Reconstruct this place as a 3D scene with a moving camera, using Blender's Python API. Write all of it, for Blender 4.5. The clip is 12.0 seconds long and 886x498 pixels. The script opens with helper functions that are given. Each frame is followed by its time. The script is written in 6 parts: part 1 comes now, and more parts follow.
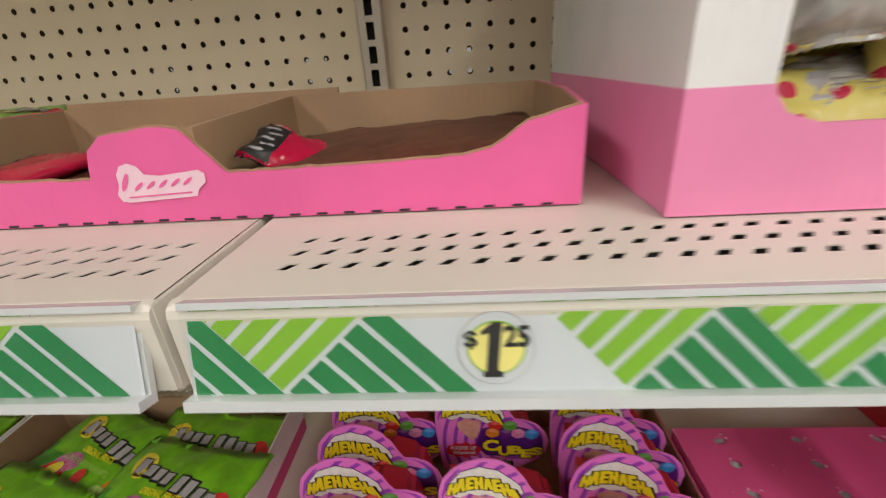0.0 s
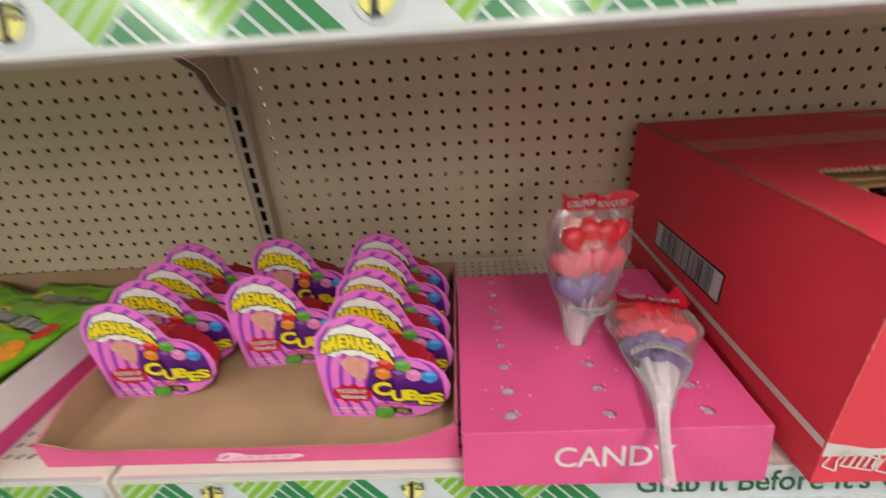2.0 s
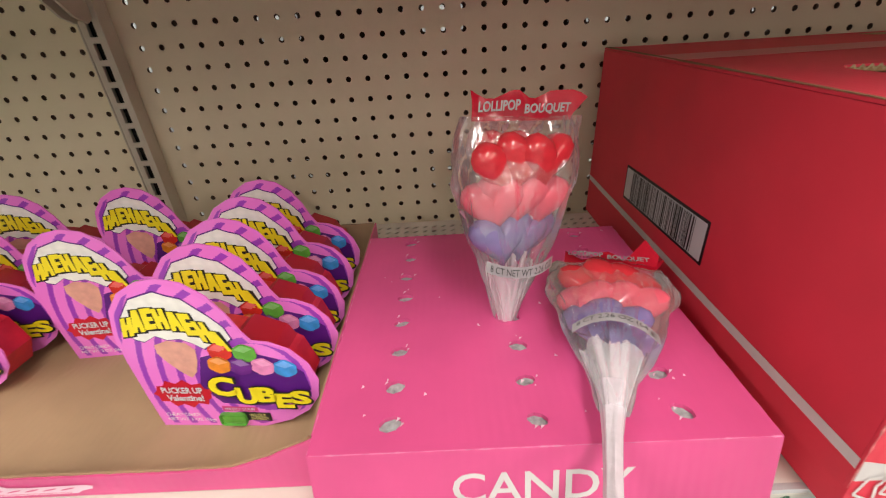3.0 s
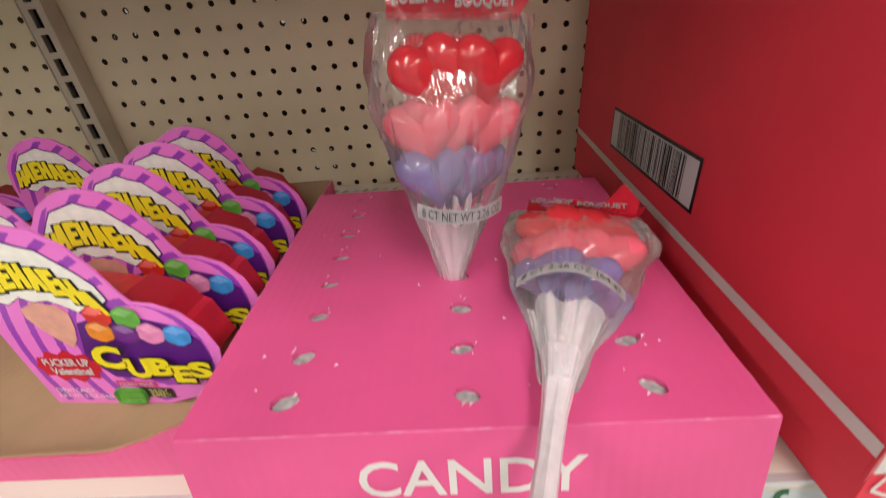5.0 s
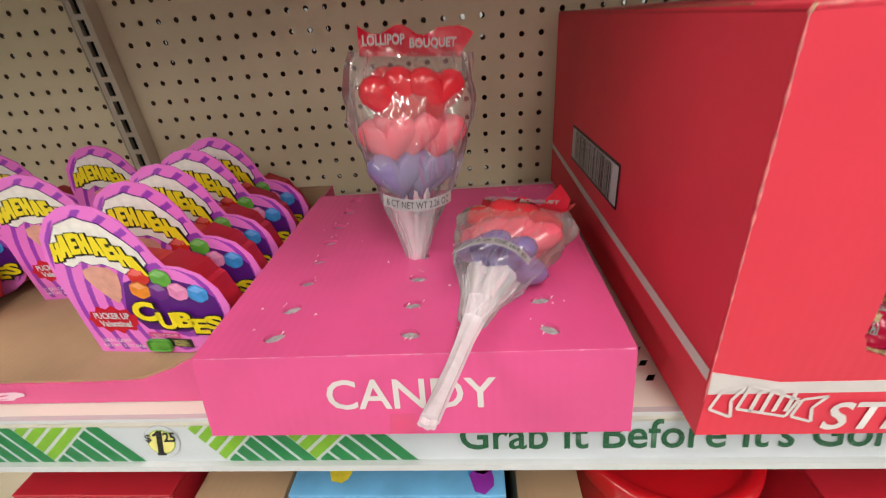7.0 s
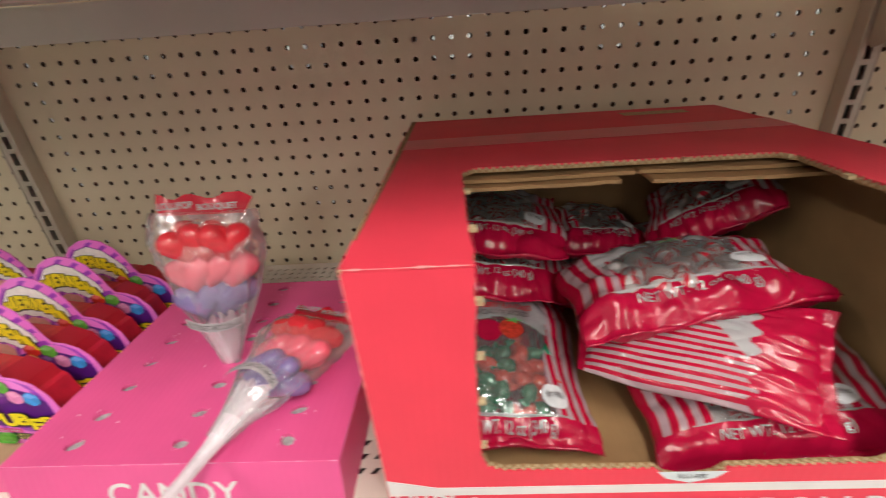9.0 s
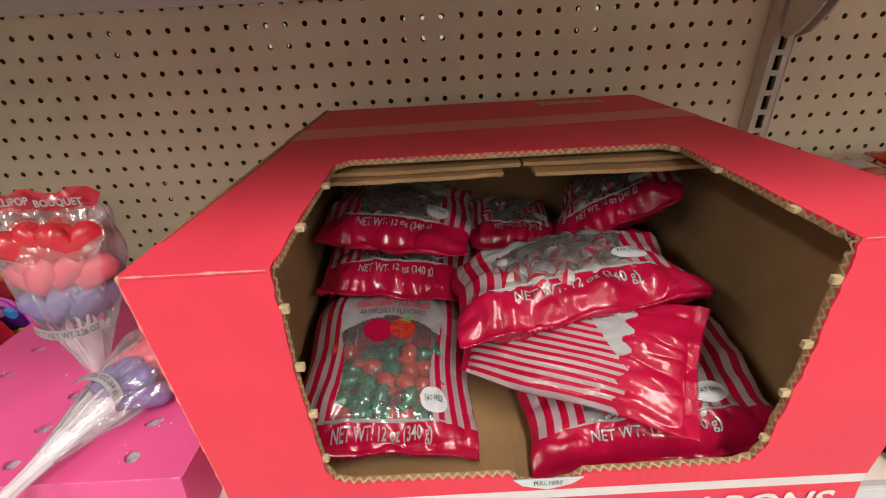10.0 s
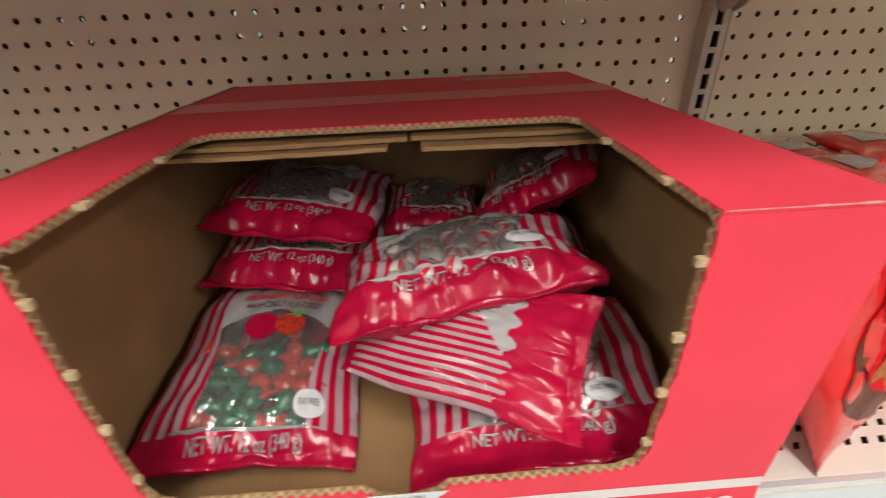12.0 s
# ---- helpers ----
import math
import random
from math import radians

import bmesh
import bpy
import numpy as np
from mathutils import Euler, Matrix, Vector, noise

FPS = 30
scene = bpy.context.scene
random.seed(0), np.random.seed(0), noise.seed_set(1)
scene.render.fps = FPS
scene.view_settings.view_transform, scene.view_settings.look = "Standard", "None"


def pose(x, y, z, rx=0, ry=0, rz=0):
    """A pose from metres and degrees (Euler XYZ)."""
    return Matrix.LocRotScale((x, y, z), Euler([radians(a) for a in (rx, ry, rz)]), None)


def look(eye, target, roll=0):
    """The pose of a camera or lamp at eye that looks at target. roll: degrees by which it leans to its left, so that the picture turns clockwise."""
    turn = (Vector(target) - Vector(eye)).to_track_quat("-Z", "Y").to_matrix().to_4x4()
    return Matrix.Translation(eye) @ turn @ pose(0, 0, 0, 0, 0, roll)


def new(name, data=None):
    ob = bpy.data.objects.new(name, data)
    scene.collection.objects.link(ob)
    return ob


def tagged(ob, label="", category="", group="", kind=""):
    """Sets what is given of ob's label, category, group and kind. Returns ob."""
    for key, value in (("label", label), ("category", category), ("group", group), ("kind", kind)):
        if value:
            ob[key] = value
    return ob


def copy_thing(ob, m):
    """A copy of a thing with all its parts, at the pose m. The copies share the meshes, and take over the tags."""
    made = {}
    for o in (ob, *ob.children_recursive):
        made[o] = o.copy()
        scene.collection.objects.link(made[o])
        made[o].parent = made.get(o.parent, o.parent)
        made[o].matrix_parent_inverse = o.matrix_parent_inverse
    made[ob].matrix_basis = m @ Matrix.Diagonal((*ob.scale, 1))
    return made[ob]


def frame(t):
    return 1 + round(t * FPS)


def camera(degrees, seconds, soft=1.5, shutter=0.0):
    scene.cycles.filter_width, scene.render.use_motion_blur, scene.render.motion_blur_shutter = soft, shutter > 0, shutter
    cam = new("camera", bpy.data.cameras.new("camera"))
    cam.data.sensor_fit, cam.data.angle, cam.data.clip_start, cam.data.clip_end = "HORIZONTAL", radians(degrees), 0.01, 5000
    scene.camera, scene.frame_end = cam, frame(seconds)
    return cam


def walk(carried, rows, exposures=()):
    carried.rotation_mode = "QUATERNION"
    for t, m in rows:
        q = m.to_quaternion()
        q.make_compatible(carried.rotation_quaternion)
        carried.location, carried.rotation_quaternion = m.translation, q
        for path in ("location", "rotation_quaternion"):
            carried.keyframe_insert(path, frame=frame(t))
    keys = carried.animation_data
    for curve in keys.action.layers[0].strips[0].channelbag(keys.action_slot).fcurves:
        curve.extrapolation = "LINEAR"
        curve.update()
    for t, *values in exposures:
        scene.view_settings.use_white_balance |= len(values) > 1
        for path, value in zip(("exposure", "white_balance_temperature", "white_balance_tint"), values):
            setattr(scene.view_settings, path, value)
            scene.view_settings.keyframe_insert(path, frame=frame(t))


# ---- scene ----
cam = camera(92.8, 12.0, soft=1.1, shutter=0.5)
PATH = [
    (0, (0.071, -0.568, 1.529), (-0.069, 1.257, 0.722), -3.9),
    (0.5, (0.123, -0.615, 1.547), (-0.025, 1.198, 0.716), -4.2),
    (1, (0.172, -0.661, 1.541), (0.01, 1.131, 0.668), -4.5),
    (1.5, (0.231, -0.697, 1.503), (0.098, 1.088, 0.611), -4.4),
    (2, (0.3, -0.689, 1.424), (0.212, 1.089, 0.513), -3.9),
    (2.5, (0.364, -0.635, 1.355), (0.31, 1.13, 0.416), -3.6),
    (3, (0.376, -0.592, 1.329), (0.339, 1.159, 0.364), -3.6),
    (4.8, (0.42, -0.552, 1.296), (0.334, 1.147, 0.244), -4.9),
    (5, (0.421, -0.557, 1.282), (0.334, 1.147, 0.238), -5.0),
    (5.5, (0.425, -0.573, 1.251), (0.342, 1.123, 0.194), -4.6),
    (6, (0.43, -0.579, 1.253), (0.335, 1.129, 0.217), -4.6),
    (6.5, (0.451, -0.597, 1.269), (0.325, 1.126, 0.263), -4.8),
    (6.7, (0.456, -0.609, 1.276), (0.312, 1.123, 0.286), -4.9),
    (8.5, (0.553, -0.646, 1.379), (0.385, 1.157, 0.531), -5.0),
    (9, (0.638, -0.645, 1.386), (0.544, 1.146, 0.502), -3.9),
    (9.5, (0.704, -0.633, 1.382), (0.659, 1.149, 0.475), -3.8),
    (10, (0.723, -0.625, 1.378), (0.721, 1.145, 0.446), -3.1),
    (10.5, (0.722, -0.626, 1.37), (0.74, 1.134, 0.42), -2.6),
    (11, (0.723, -0.623, 1.362), (0.754, 1.135, 0.409), -2.5),
    (11.5, (0.745, -0.607, 1.36), (0.781, 1.145, 0.396), -2.8),
    (12, (0.8, -0.598, 1.353), (0.873, 1.15, 0.384), -2.4),
]
EXPOSURES = [(0.0, -1.12), (1.0, -1.05), (2.0, -0.99), (3.0, -0.69), (5.0, -0.84), (6.5, -0.86), (8.5, -0.65), (11.0, -0.67), (12.0, -0.66)]
walk(cam, [(t, look(eye, target, roll)) for t, eye, target, roll in PATH], EXPOSURES)

# ---- light ----
world = bpy.data.worlds.new("world")
world.use_nodes = True
world.node_tree.nodes["Background"].inputs[0].default_value = (1.0, 0.97, 0.92, 1)
world.node_tree.nodes["Background"].inputs[1].default_value = 0.2
scene.world = world


def area_lamp(x, y, z, sx, sy, watts, colour=(1.0, 0.96, 0.9)):
    data = bpy.data.lights.new("fluorescent_lamp", "AREA")
    data.shape, data.size, data.size_y, data.energy, data.color = "RECTANGLE", sx, sy, watts, colour
    ob = new("fluorescent_lamp", data)
    ob.matrix_world = pose(x, y, z)
    return ob


LAMP_ROWS = {-2.1: 88.0, -5.2: 48.0, -8.2: 48.0, 1.9: 48.0}
LAMPS = [(x, y) for x in (-1.6, 1.0, 3.6) for y in LAMP_ROWS]
for lx, ly in LAMPS:
    area_lamp(lx, ly, 3.13, 0.28, 2.4, LAMP_ROWS[ly])


# ---- materials ----
def material(name, colour, rough=0.5, metal=0.0, vary=0.06, scale=30.0, bump=0.0, bump_scale=200.0, coat=0.0, spec=0.5):
    m = bpy.data.materials.new(name)
    m.use_nodes = True
    nt = m.node_tree
    b = nt.nodes["Principled BSDF"]
    b.inputs["Roughness"].default_value, b.inputs["Metallic"].default_value = rough, metal
    b.inputs["Coat Weight"].default_value = coat
    b.inputs["Specular IOR Level"].default_value = spec
    co = nt.nodes.new("ShaderNodeTexCoord")
    if vary > 0:
        n = nt.nodes.new("ShaderNodeTexNoise")
        n.inputs["Scale"].default_value, n.inputs["Detail"].default_value = scale, 6
        nt.links.new(co.outputs["Object"], n.inputs["Vector"])
        r = nt.nodes.new("ShaderNodeValToRGB")
        lo, hi = [max(0, c * (1 - vary * 1.6)) for c in colour], [min(1, c * (1 + vary)) for c in colour]
        r.color_ramp.elements[0].position, r.color_ramp.elements[1].position = 0.32, 0.68
        r.color_ramp.elements[0].color, r.color_ramp.elements[1].color = (*lo, 1), (*hi, 1)
        nt.links.new(n.outputs["Fac"], r.inputs["Fac"])
        nt.links.new(r.outputs["Color"], b.inputs["Base Color"])
    else:
        b.inputs["Base Color"].default_value = (*colour, 1)
    if bump > 0:
        n2 = nt.nodes.new("ShaderNodeTexNoise")
        n2.inputs["Scale"].default_value, n2.inputs["Detail"].default_value = bump_scale, 3
        nt.links.new(co.outputs["Object"], n2.inputs["Vector"])
        bp = nt.nodes.new("ShaderNodeBump")
        bp.inputs["Strength"].default_value, bp.inputs["Distance"].default_value = bump, 0.002
        nt.links.new(n2.outputs["Fac"], bp.inputs["Height"])
        nt.links.new(bp.outputs["Normal"], b.inputs["Normal"])
    return m


def corrugated(name, colour, rough, axis, pitch=0.0062, depth=0.0003, vary=0.05):
    """Card with the faint ribs of corrugation under its skin, running across the given axis."""
    m = material(name, colour, rough, 0, vary, 14)
    nt = m.node_tree
    co = nt.nodes.new("ShaderNodeTexCoord")
    w = nt.nodes.new("ShaderNodeTexWave")
    w.bands_direction = axis
    w.inputs["Scale"].default_value, w.inputs["Distortion"].default_value = 0.314 / pitch, 0.6
    w.inputs["Detail"].default_value = 1.0
    nt.links.new(co.outputs["Object"], w.inputs["Vector"])
    bp = nt.nodes.new("ShaderNodeBump")
    bp.inputs["Strength"].default_value, bp.inputs["Distance"].default_value = 0.5, depth
    nt.links.new(w.outputs["Fac"], bp.inputs["Height"])
    nt.links.new(bp.outputs["Normal"], nt.nodes["Principled BSDF"].inputs["Normal"])
    return m


def film(name, tint=(1, 1, 1), clear=0.9, rough=0.06, haze=0.0, crinkle=60, strength=0.6, along=1.0):
    """Thin clear plastic: lets the light through, with a gloss on top."""
    m = bpy.data.materials.new(name)
    m.use_nodes = True
    nt = m.node_tree
    nt.nodes.remove(nt.nodes["Principled BSDF"])
    out = nt.nodes["Material Output"]
    tr, gl = nt.nodes.new("ShaderNodeBsdfTransparent"), nt.nodes.new("ShaderNodeBsdfGlossy")
    tr.inputs["Color"].default_value = (*tint, 1)
    gl.inputs["Roughness"].default_value = rough
    mix, fr, ma = nt.nodes.new("ShaderNodeMixShader"), nt.nodes.new("ShaderNodeFresnel"), nt.nodes.new("ShaderNodeMath")
    fr.inputs["IOR"].default_value = 1.5
    ma.operation = "ADD"
    ma.inputs[1].default_value = 1 - clear
    nz, bp, co = nt.nodes.new("ShaderNodeTexNoise"), nt.nodes.new("ShaderNodeBump"), nt.nodes.new("ShaderNodeTexCoord")
    nz.inputs["Scale"].default_value, nz.inputs["Detail"].default_value = crinkle, 2.5
    bp.inputs["Strength"].default_value, bp.inputs["Distance"].default_value = strength, 0.006
    mp = nt.nodes.new("ShaderNodeMapping")
    mp.inputs["Scale"].default_value = (1, 1, along)
    nt.links.new(co.outputs["Object"], mp.inputs["Vector"])
    nt.links.new(mp.outputs["Vector"], nz.inputs["Vector"])
    nt.links.new(nz.outputs["Fac"], bp.inputs["Height"])
    nt.links.new(bp.outputs["Normal"], gl.inputs["Normal"])
    nt.links.new(bp.outputs["Normal"], fr.inputs["Normal"])
    nt.links.new(fr.outputs[0], ma.inputs[0])
    nt.links.new(ma.outputs[0], mix.inputs[0])
    nt.links.new(tr.outputs[0], mix.inputs[1])
    di, mh = nt.nodes.new("ShaderNodeBsdfDiffuse"), nt.nodes.new("ShaderNodeMixShader")
    di.inputs["Color"].default_value = (0.85, 0.84, 0.84, 1)
    mh.inputs[0].default_value = haze
    nt.links.new(gl.outputs[0], mh.inputs[1])
    nt.links.new(di.outputs[0], mh.inputs[2])
    nt.links.new(mh.outputs[0], mix.inputs[2])
    nt.links.new(mix.outputs[0], out.inputs["Surface"])
    return m


PEG = material("pegboard_paint", (0.81, 0.695, 0.50), 0.55, 0, 0.05, 4, 0.08, 500)
STEEL = material("cream_shelf_enamel", (0.68, 0.635, 0.555), 0.35, 0, 0.03, 6, 0.03, 300)
UPR = material("upright_enamel", (0.60, 0.53, 0.43), 0.4, 0, 0.04, 20)
# Near-black that stands in for the shade inside slots.
DARK = material("slot_shade", (0.02, 0.018, 0.015), 0.9, 0, 0)
WHITE = material("white_print", (0.60, 0.63, 0.655), 0.3, 0, 0.02, 20)
PLASTIC = material("clear_white_plastic_channel", (0.58, 0.60, 0.60), 0.15, 0, 0.02, 30, coat=0.5)
CLEARSTRIP = film("clear_strip_cover", (1, 1, 1), 0.985, 0.12, 0.0, 9, 0.03)
LIME = material("lime_print", (0.23, 0.48, 0.025), 0.35, 0, 0.04, 60)
GREEN = material("green_print", (0.014, 0.22, 0.062), 0.35, 0, 0.04, 60)
INK_GREEN = material("dark_green_ink", (0.012, 0.11, 0.04), 0.4, 0, 0.0)
BLACK = material("black_ink", (0.015, 0.014, 0.015), 0.4, 0, 0)
GREY_INK = material("grey_ink", (0.35, 0.35, 0.36), 0.4, 0, 0)
PALE_YELLOW = material("pale_yellow_ink", (0.85, 0.78, 0.25), 0.4, 0, 0.03, 90)
PINK = corrugated("hot_pink_card", (0.72, 0.088, 0.265), 0.42, "X", depth=0.00014)
PINK_DEEP = material("deep_pink_card", (0.62, 0.05, 0.22), 0.45, 0, 0.05, 20)
ROSE = corrugated("rose_pink_card", (0.84, 0.26, 0.48), 0.45, "X", depth=0.00014)
TRAY_PINK = corrugated("bright_pink_card", (0.82, 0.13, 0.36), 0.45, "X", depth=0.00014)
WHITE_CARD = corrugated("white_card", (0.80, 0.79, 0.79), 0.45, "X")
KRAFT = corrugated("brown_kraft_card", (0.40, 0.255, 0.145), 0.75, "X", vary=0.08)
# Darker copy of KRAFT; the red carton's inner shade is put into its colour.
KRAFT_SHADED = corrugated("shaded_kraft_card", (0.34, 0.195, 0.085), 0.75, "X", vary=0.14)
KRAFT_DARK = material("kraft_edge", (0.30, 0.19, 0.09), 0.85, 0, 0.15, 150, 0.4, 700)
KRAFT_PALE = material("torn_kraft", (0.50, 0.37, 0.21), 0.9, 0, 0.15, 200, 0.4, 900)
RED = corrugated("red_card", (0.75, 0.046, 0.080), 0.5, "X", depth=0.0001, vary=0.04)
RED.node_tree.nodes["Principled BSDF"].inputs["Specular IOR Level"].default_value = 0.28
RED_DEEP = material("deep_red_card", (0.45, 0.012, 0.025), 0.4, 0, 0.04, 20)
OFFWHITE_INK = material("offwhite_ink", (0.68, 0.63, 0.62), 0.45, 0, 0.03, 60)
PINK_INK = material("pale_pink_ink", (0.86, 0.60, 0.70), 0.45, 0, 0.03, 60)
TAPE = film("packing_tape", (0.98, 0.88, 0.86), 0.975, 0.35, 0.25, 30, 0.2)
TAPED = material("taped_red_card", (0.66, 0.075, 0.10), 0.28, 0, 0.06, 25, 0.1, 60)
FLOOR = material("vinyl_floor", (0.62, 0.60, 0.56), 0.3, 0, 0.05, 3)
CEIL = material("ceiling_board", (0.75, 0.74, 0.71), 0.8, 0, 0.04, 8, 0.2, 80)
WALL = material("shop_wall_paint", (0.62, 0.59, 0.54), 0.7, 0, 0.04, 2)


def glow(name, colour, strength):
    m = bpy.data.materials.new(name)
    m.use_nodes = True
    b = m.node_tree.nodes["Principled BSDF"]
    b.inputs["Base Color"].default_value = (0.8, 0.8, 0.8, 1)
    b.inputs["Emission Color"].default_value = (*colour, 1)
    b.inputs["Emission Strength"].default_value = strength
    return m


TUBE = glow("lit_diffuser", (1.0, 0.96, 0.9), 6.0)


# ---- builders ----
def thing(name, label, category, group="", at=(0, 0, 0), turn=0.0):
    ob = new(name)
    ob.matrix_world = pose(*at, 0, 0, turn)
    ob.empty_display_size = 0.05
    return tagged(ob, label, category, group)


def mesh_from(name, bm):
    me = bpy.data.meshes.new(name)
    bm.normal_update()
    bm.to_mesh(me)
    bm.free()
    return me


def part(name, bm, mat, parent=None, label="", smooth=False):
    """Links a bmesh (or a mesh) as one mesh object under a thing or a part."""
    me = mesh_from(name, bm) if isinstance(bm, bmesh.types.BMesh) else bm
    mats = mat if isinstance(mat, (list, tuple)) else [mat]
    if not me.materials:
        for one in mats:
            me.materials.append(one)
    if smooth:
        for p in me.polygons:
            p.use_smooth = True
    ob = new(name, me)
    if parent is not None:
        ob.parent = parent
    if label:
        ob["label"] = label
    return ob


def structure(name, bm, mat, label, category, smooth=False):
    return tagged(part(name, bm, mat, None, "", smooth), label, category, kind="structure")


def box(x0, x1, y0, y1, z0, z1, bevel=0.0, bm=None, seg=2):
    bm = bm or bmesh.new()
    r = bmesh.ops.create_cube(bm, size=1.0)
    vs = r["verts"]
    for v in vs:
        v.co = Vector(((x0 + x1) / 2 + v.co.x * (x1 - x0), (y0 + y1) / 2 + v.co.y * (y1 - y0), (z0 + z1) / 2 + v.co.z * (z1 - z0)))
    if bevel > 0:
        es = list({e for v in vs for e in v.link_edges})
        bmesh.ops.bevel(bm, geom=es, offset=bevel, segments=seg, affect="EDGES", profile=0.5)
    return bm


def prism(poly, a, b, plane="xz", bm=None, bevel=0.0):
    """A flat outline in the given plane, thick from a to b along the third axis."""
    bm = bm or bmesh.new()
    put = {"xz": lambda u, v, w: (u, w, v), "xy": lambda u, v, w: (u, v, w), "yz": lambda u, v, w: (w, u, v)}[plane]
    lo = [bm.verts.new(put(u, v, a)) for u, v in poly]
    hi = [bm.verts.new(put(u, v, b)) for u, v in poly]
    n = len(poly)
    caps = [bm.faces.new(lo), bm.faces.new(hi[::-1])]
    for i in range(n):
        j = (i + 1) % n
        bm.faces.new((lo[j], lo[i], hi[i], hi[j]))
    if bevel > 0:
        bmesh.ops.bevel(bm, geom=[e for f in caps for e in f.edges], offset=bevel, segments=2, affect="EDGES")
    bm.normal_update()
    bmesh.ops.triangulate(bm, faces=[f for f in bm.faces if len(f.verts) > 4], ngon_method="EAR_CLIP")
    bmesh.ops.recalc_face_normals(bm, faces=bm.faces[:])
    return bm


def perforated(xs, ys, hole, thick, name, plane="xz", corners=8, raw_rims=False):
    """A sheet cut into cells; hole(i, j) gives None or (dx, dy, rx, ry, turn) for a hole in that cell. The sheet is thick from 0 to thick."""
    verts, faces, index, rims = [], [], {}, []
    put = {"xz": lambda u, v, w: (u, w, v), "xy": lambda u, v, w: (u, v, w)}[plane]

    def vert(u, v, w, key=None):
        key = key or (round(u, 6), round(v, 6), w)
        if key not in index:
            index[key] = len(verts)
            verts.append(put(u, v, w))
        return index[key]

    for i in range(len(xs) - 1):
        for j in range(len(ys) - 1):
            x0, x1, y0, y1 = xs[i], xs[i + 1], ys[j], ys[j + 1]
            h = hole(i, j)
            if h is None:
                faces.append((vert(x0, y0, 0), vert(x1, y0, 0), vert(x1, y1, 0), vert(x0, y1, 0)))
                continue
            cx, cy, (dx, dy, rx, ry, turn) = (x0 + x1) / 2, (y0 + y1) / 2, h
            outer = [(x1, cy), (x1, y1), (cx, y1), (x0, y1), (x0, cy), (x0, y0), (cx, y0), (x1, y0)]
            fo = [vert(u, v, 0) for u, v in outer]
            fi, bi = [], []
            for k in range(8):
                a = math.pi / 4 * k
                c, s = math.cos(a), math.sin(a)
                if corners == 4:
                    q = max(abs(c), abs(s))
                    c, s = c / q, s / q
                u, v = cx + dx + rx * c + turn * s * ry, cy + dy + ry * s
                fi.append(vert(u, v, 0, (i, j, k, 0)))
                bi.append(vert(u, v, thick, (i, j, k, 1)))
            for k in range(8):
                m = (k + 1) % 8
                faces.append((fo[k], fo[m], fi[m], fi[k]))
                rims.append(len(faces))
                faces.append((fi[k], fi[m], bi[m], bi[k]))
    me = bpy.data.meshes.new(name)
    me.from_pydata(verts, [], faces)
    if raw_rims:
        for k in rims:
            me.polygons[k].material_index = 1
    me.update()
    return me


def tube(points, radius, sides=8, bm=None, taper=None):
    """A round rod along points."""
    bm = bm or bmesh.new()
    rings = []
    for k, p in enumerate(points):
        p = Vector(p)
        d = (Vector(points[min(k + 1, len(points) - 1)]) - Vector(points[max(k - 1, 0)])).normalized()
        a = d.cross(Vector((1, 0, 0)) if abs(d.x) < 0.8 else Vector((0, 0, 1))).normalized()
        b = d.cross(a)
        r = radius * (taper[k] if taper else 1)
        rings.append([bm.verts.new(p + (a * math.cos(t) + b * math.sin(t)) * r) for t in (math.tau * i / sides for i in range(sides))])
    for r0, r1 in zip(rings, rings[1:]):
        for i in range(sides):
            j = (i + 1) % sides
            bm.faces.new((r0[i], r0[j], r1[j], r1[i]))
    bm.faces.new(rings[0][::-1])
    bm.faces.new(rings[-1])
    return bm


def lettering(words, width, height, name="lettering", extrude=0.0, bold=0.0, slant=0.0):
    """The words as a flat mesh in x and y, from 0 to width and 0 to height."""
    cu = bpy.data.curves.new(name, "FONT")
    cu.body, cu.size, cu.extrude, cu.offset, cu.shear, cu.resolution_u = words, 1.0, extrude, bold, slant, 3
    ob = bpy.data.objects.new(name, cu)
    me = bpy.data.meshes.new_from_object(ob)
    bpy.data.objects.remove(ob)
    co = np.empty(len(me.vertices) * 3)
    me.vertices.foreach_get("co", co)
    co = co.reshape(-1, 3)
    lo, hi = co.min(0), co.max(0)
    co[:, 0] = (co[:, 0] - lo[0]) / max(hi[0] - lo[0], 1e-6) * width
    co[:, 1] = (co[:, 1] - lo[1]) / max(hi[1] - lo[1], 1e-6) * height
    me.vertices.foreach_set("co", co.ravel())
    me.name = name
    me.materials.clear()
    return me


def words_on(text, mat, parent, origin, xdir, ydir, width, height, name="lettering", label="", bold=0.0, slant=0.0):
    """Lettering lying in the plane of xdir and ydir at origin (its lower left corner)."""
    me = lettering(text, width, height, name, 0.0, bold, slant)
    x, y = Vector(xdir).normalized(), Vector(ydir).normalized()
    m = Matrix((x, y, x.cross(y))).transposed().to_4x4()
    me.transform(Matrix.Translation(origin) @ m)
    return part(name, me, mat, parent, label)


def sheet(poly, origin, xdir, ydir, bm=None):
    """A flat polygon given in the plane of xdir and ydir at origin."""
    bm = bm or bmesh.new()
    o, x, y = Vector(origin), Vector(xdir).normalized(), Vector(ydir).normalized()
    f = bm.faces.new([bm.verts.new(o + x * u + y * v) for u, v in poly])
    f.normal_update()
    if len(poly) > 4:
        bmesh.ops.triangulate(bm, faces=[f], ngon_method="EAR_CLIP")
    return bm


def disc(cx, cy, rx, ry=None, n=28):
    return [(cx + rx * math.cos(math.tau * k / n), cy + (ry or rx) * math.sin(math.tau * k / n)) for k in range(n)]


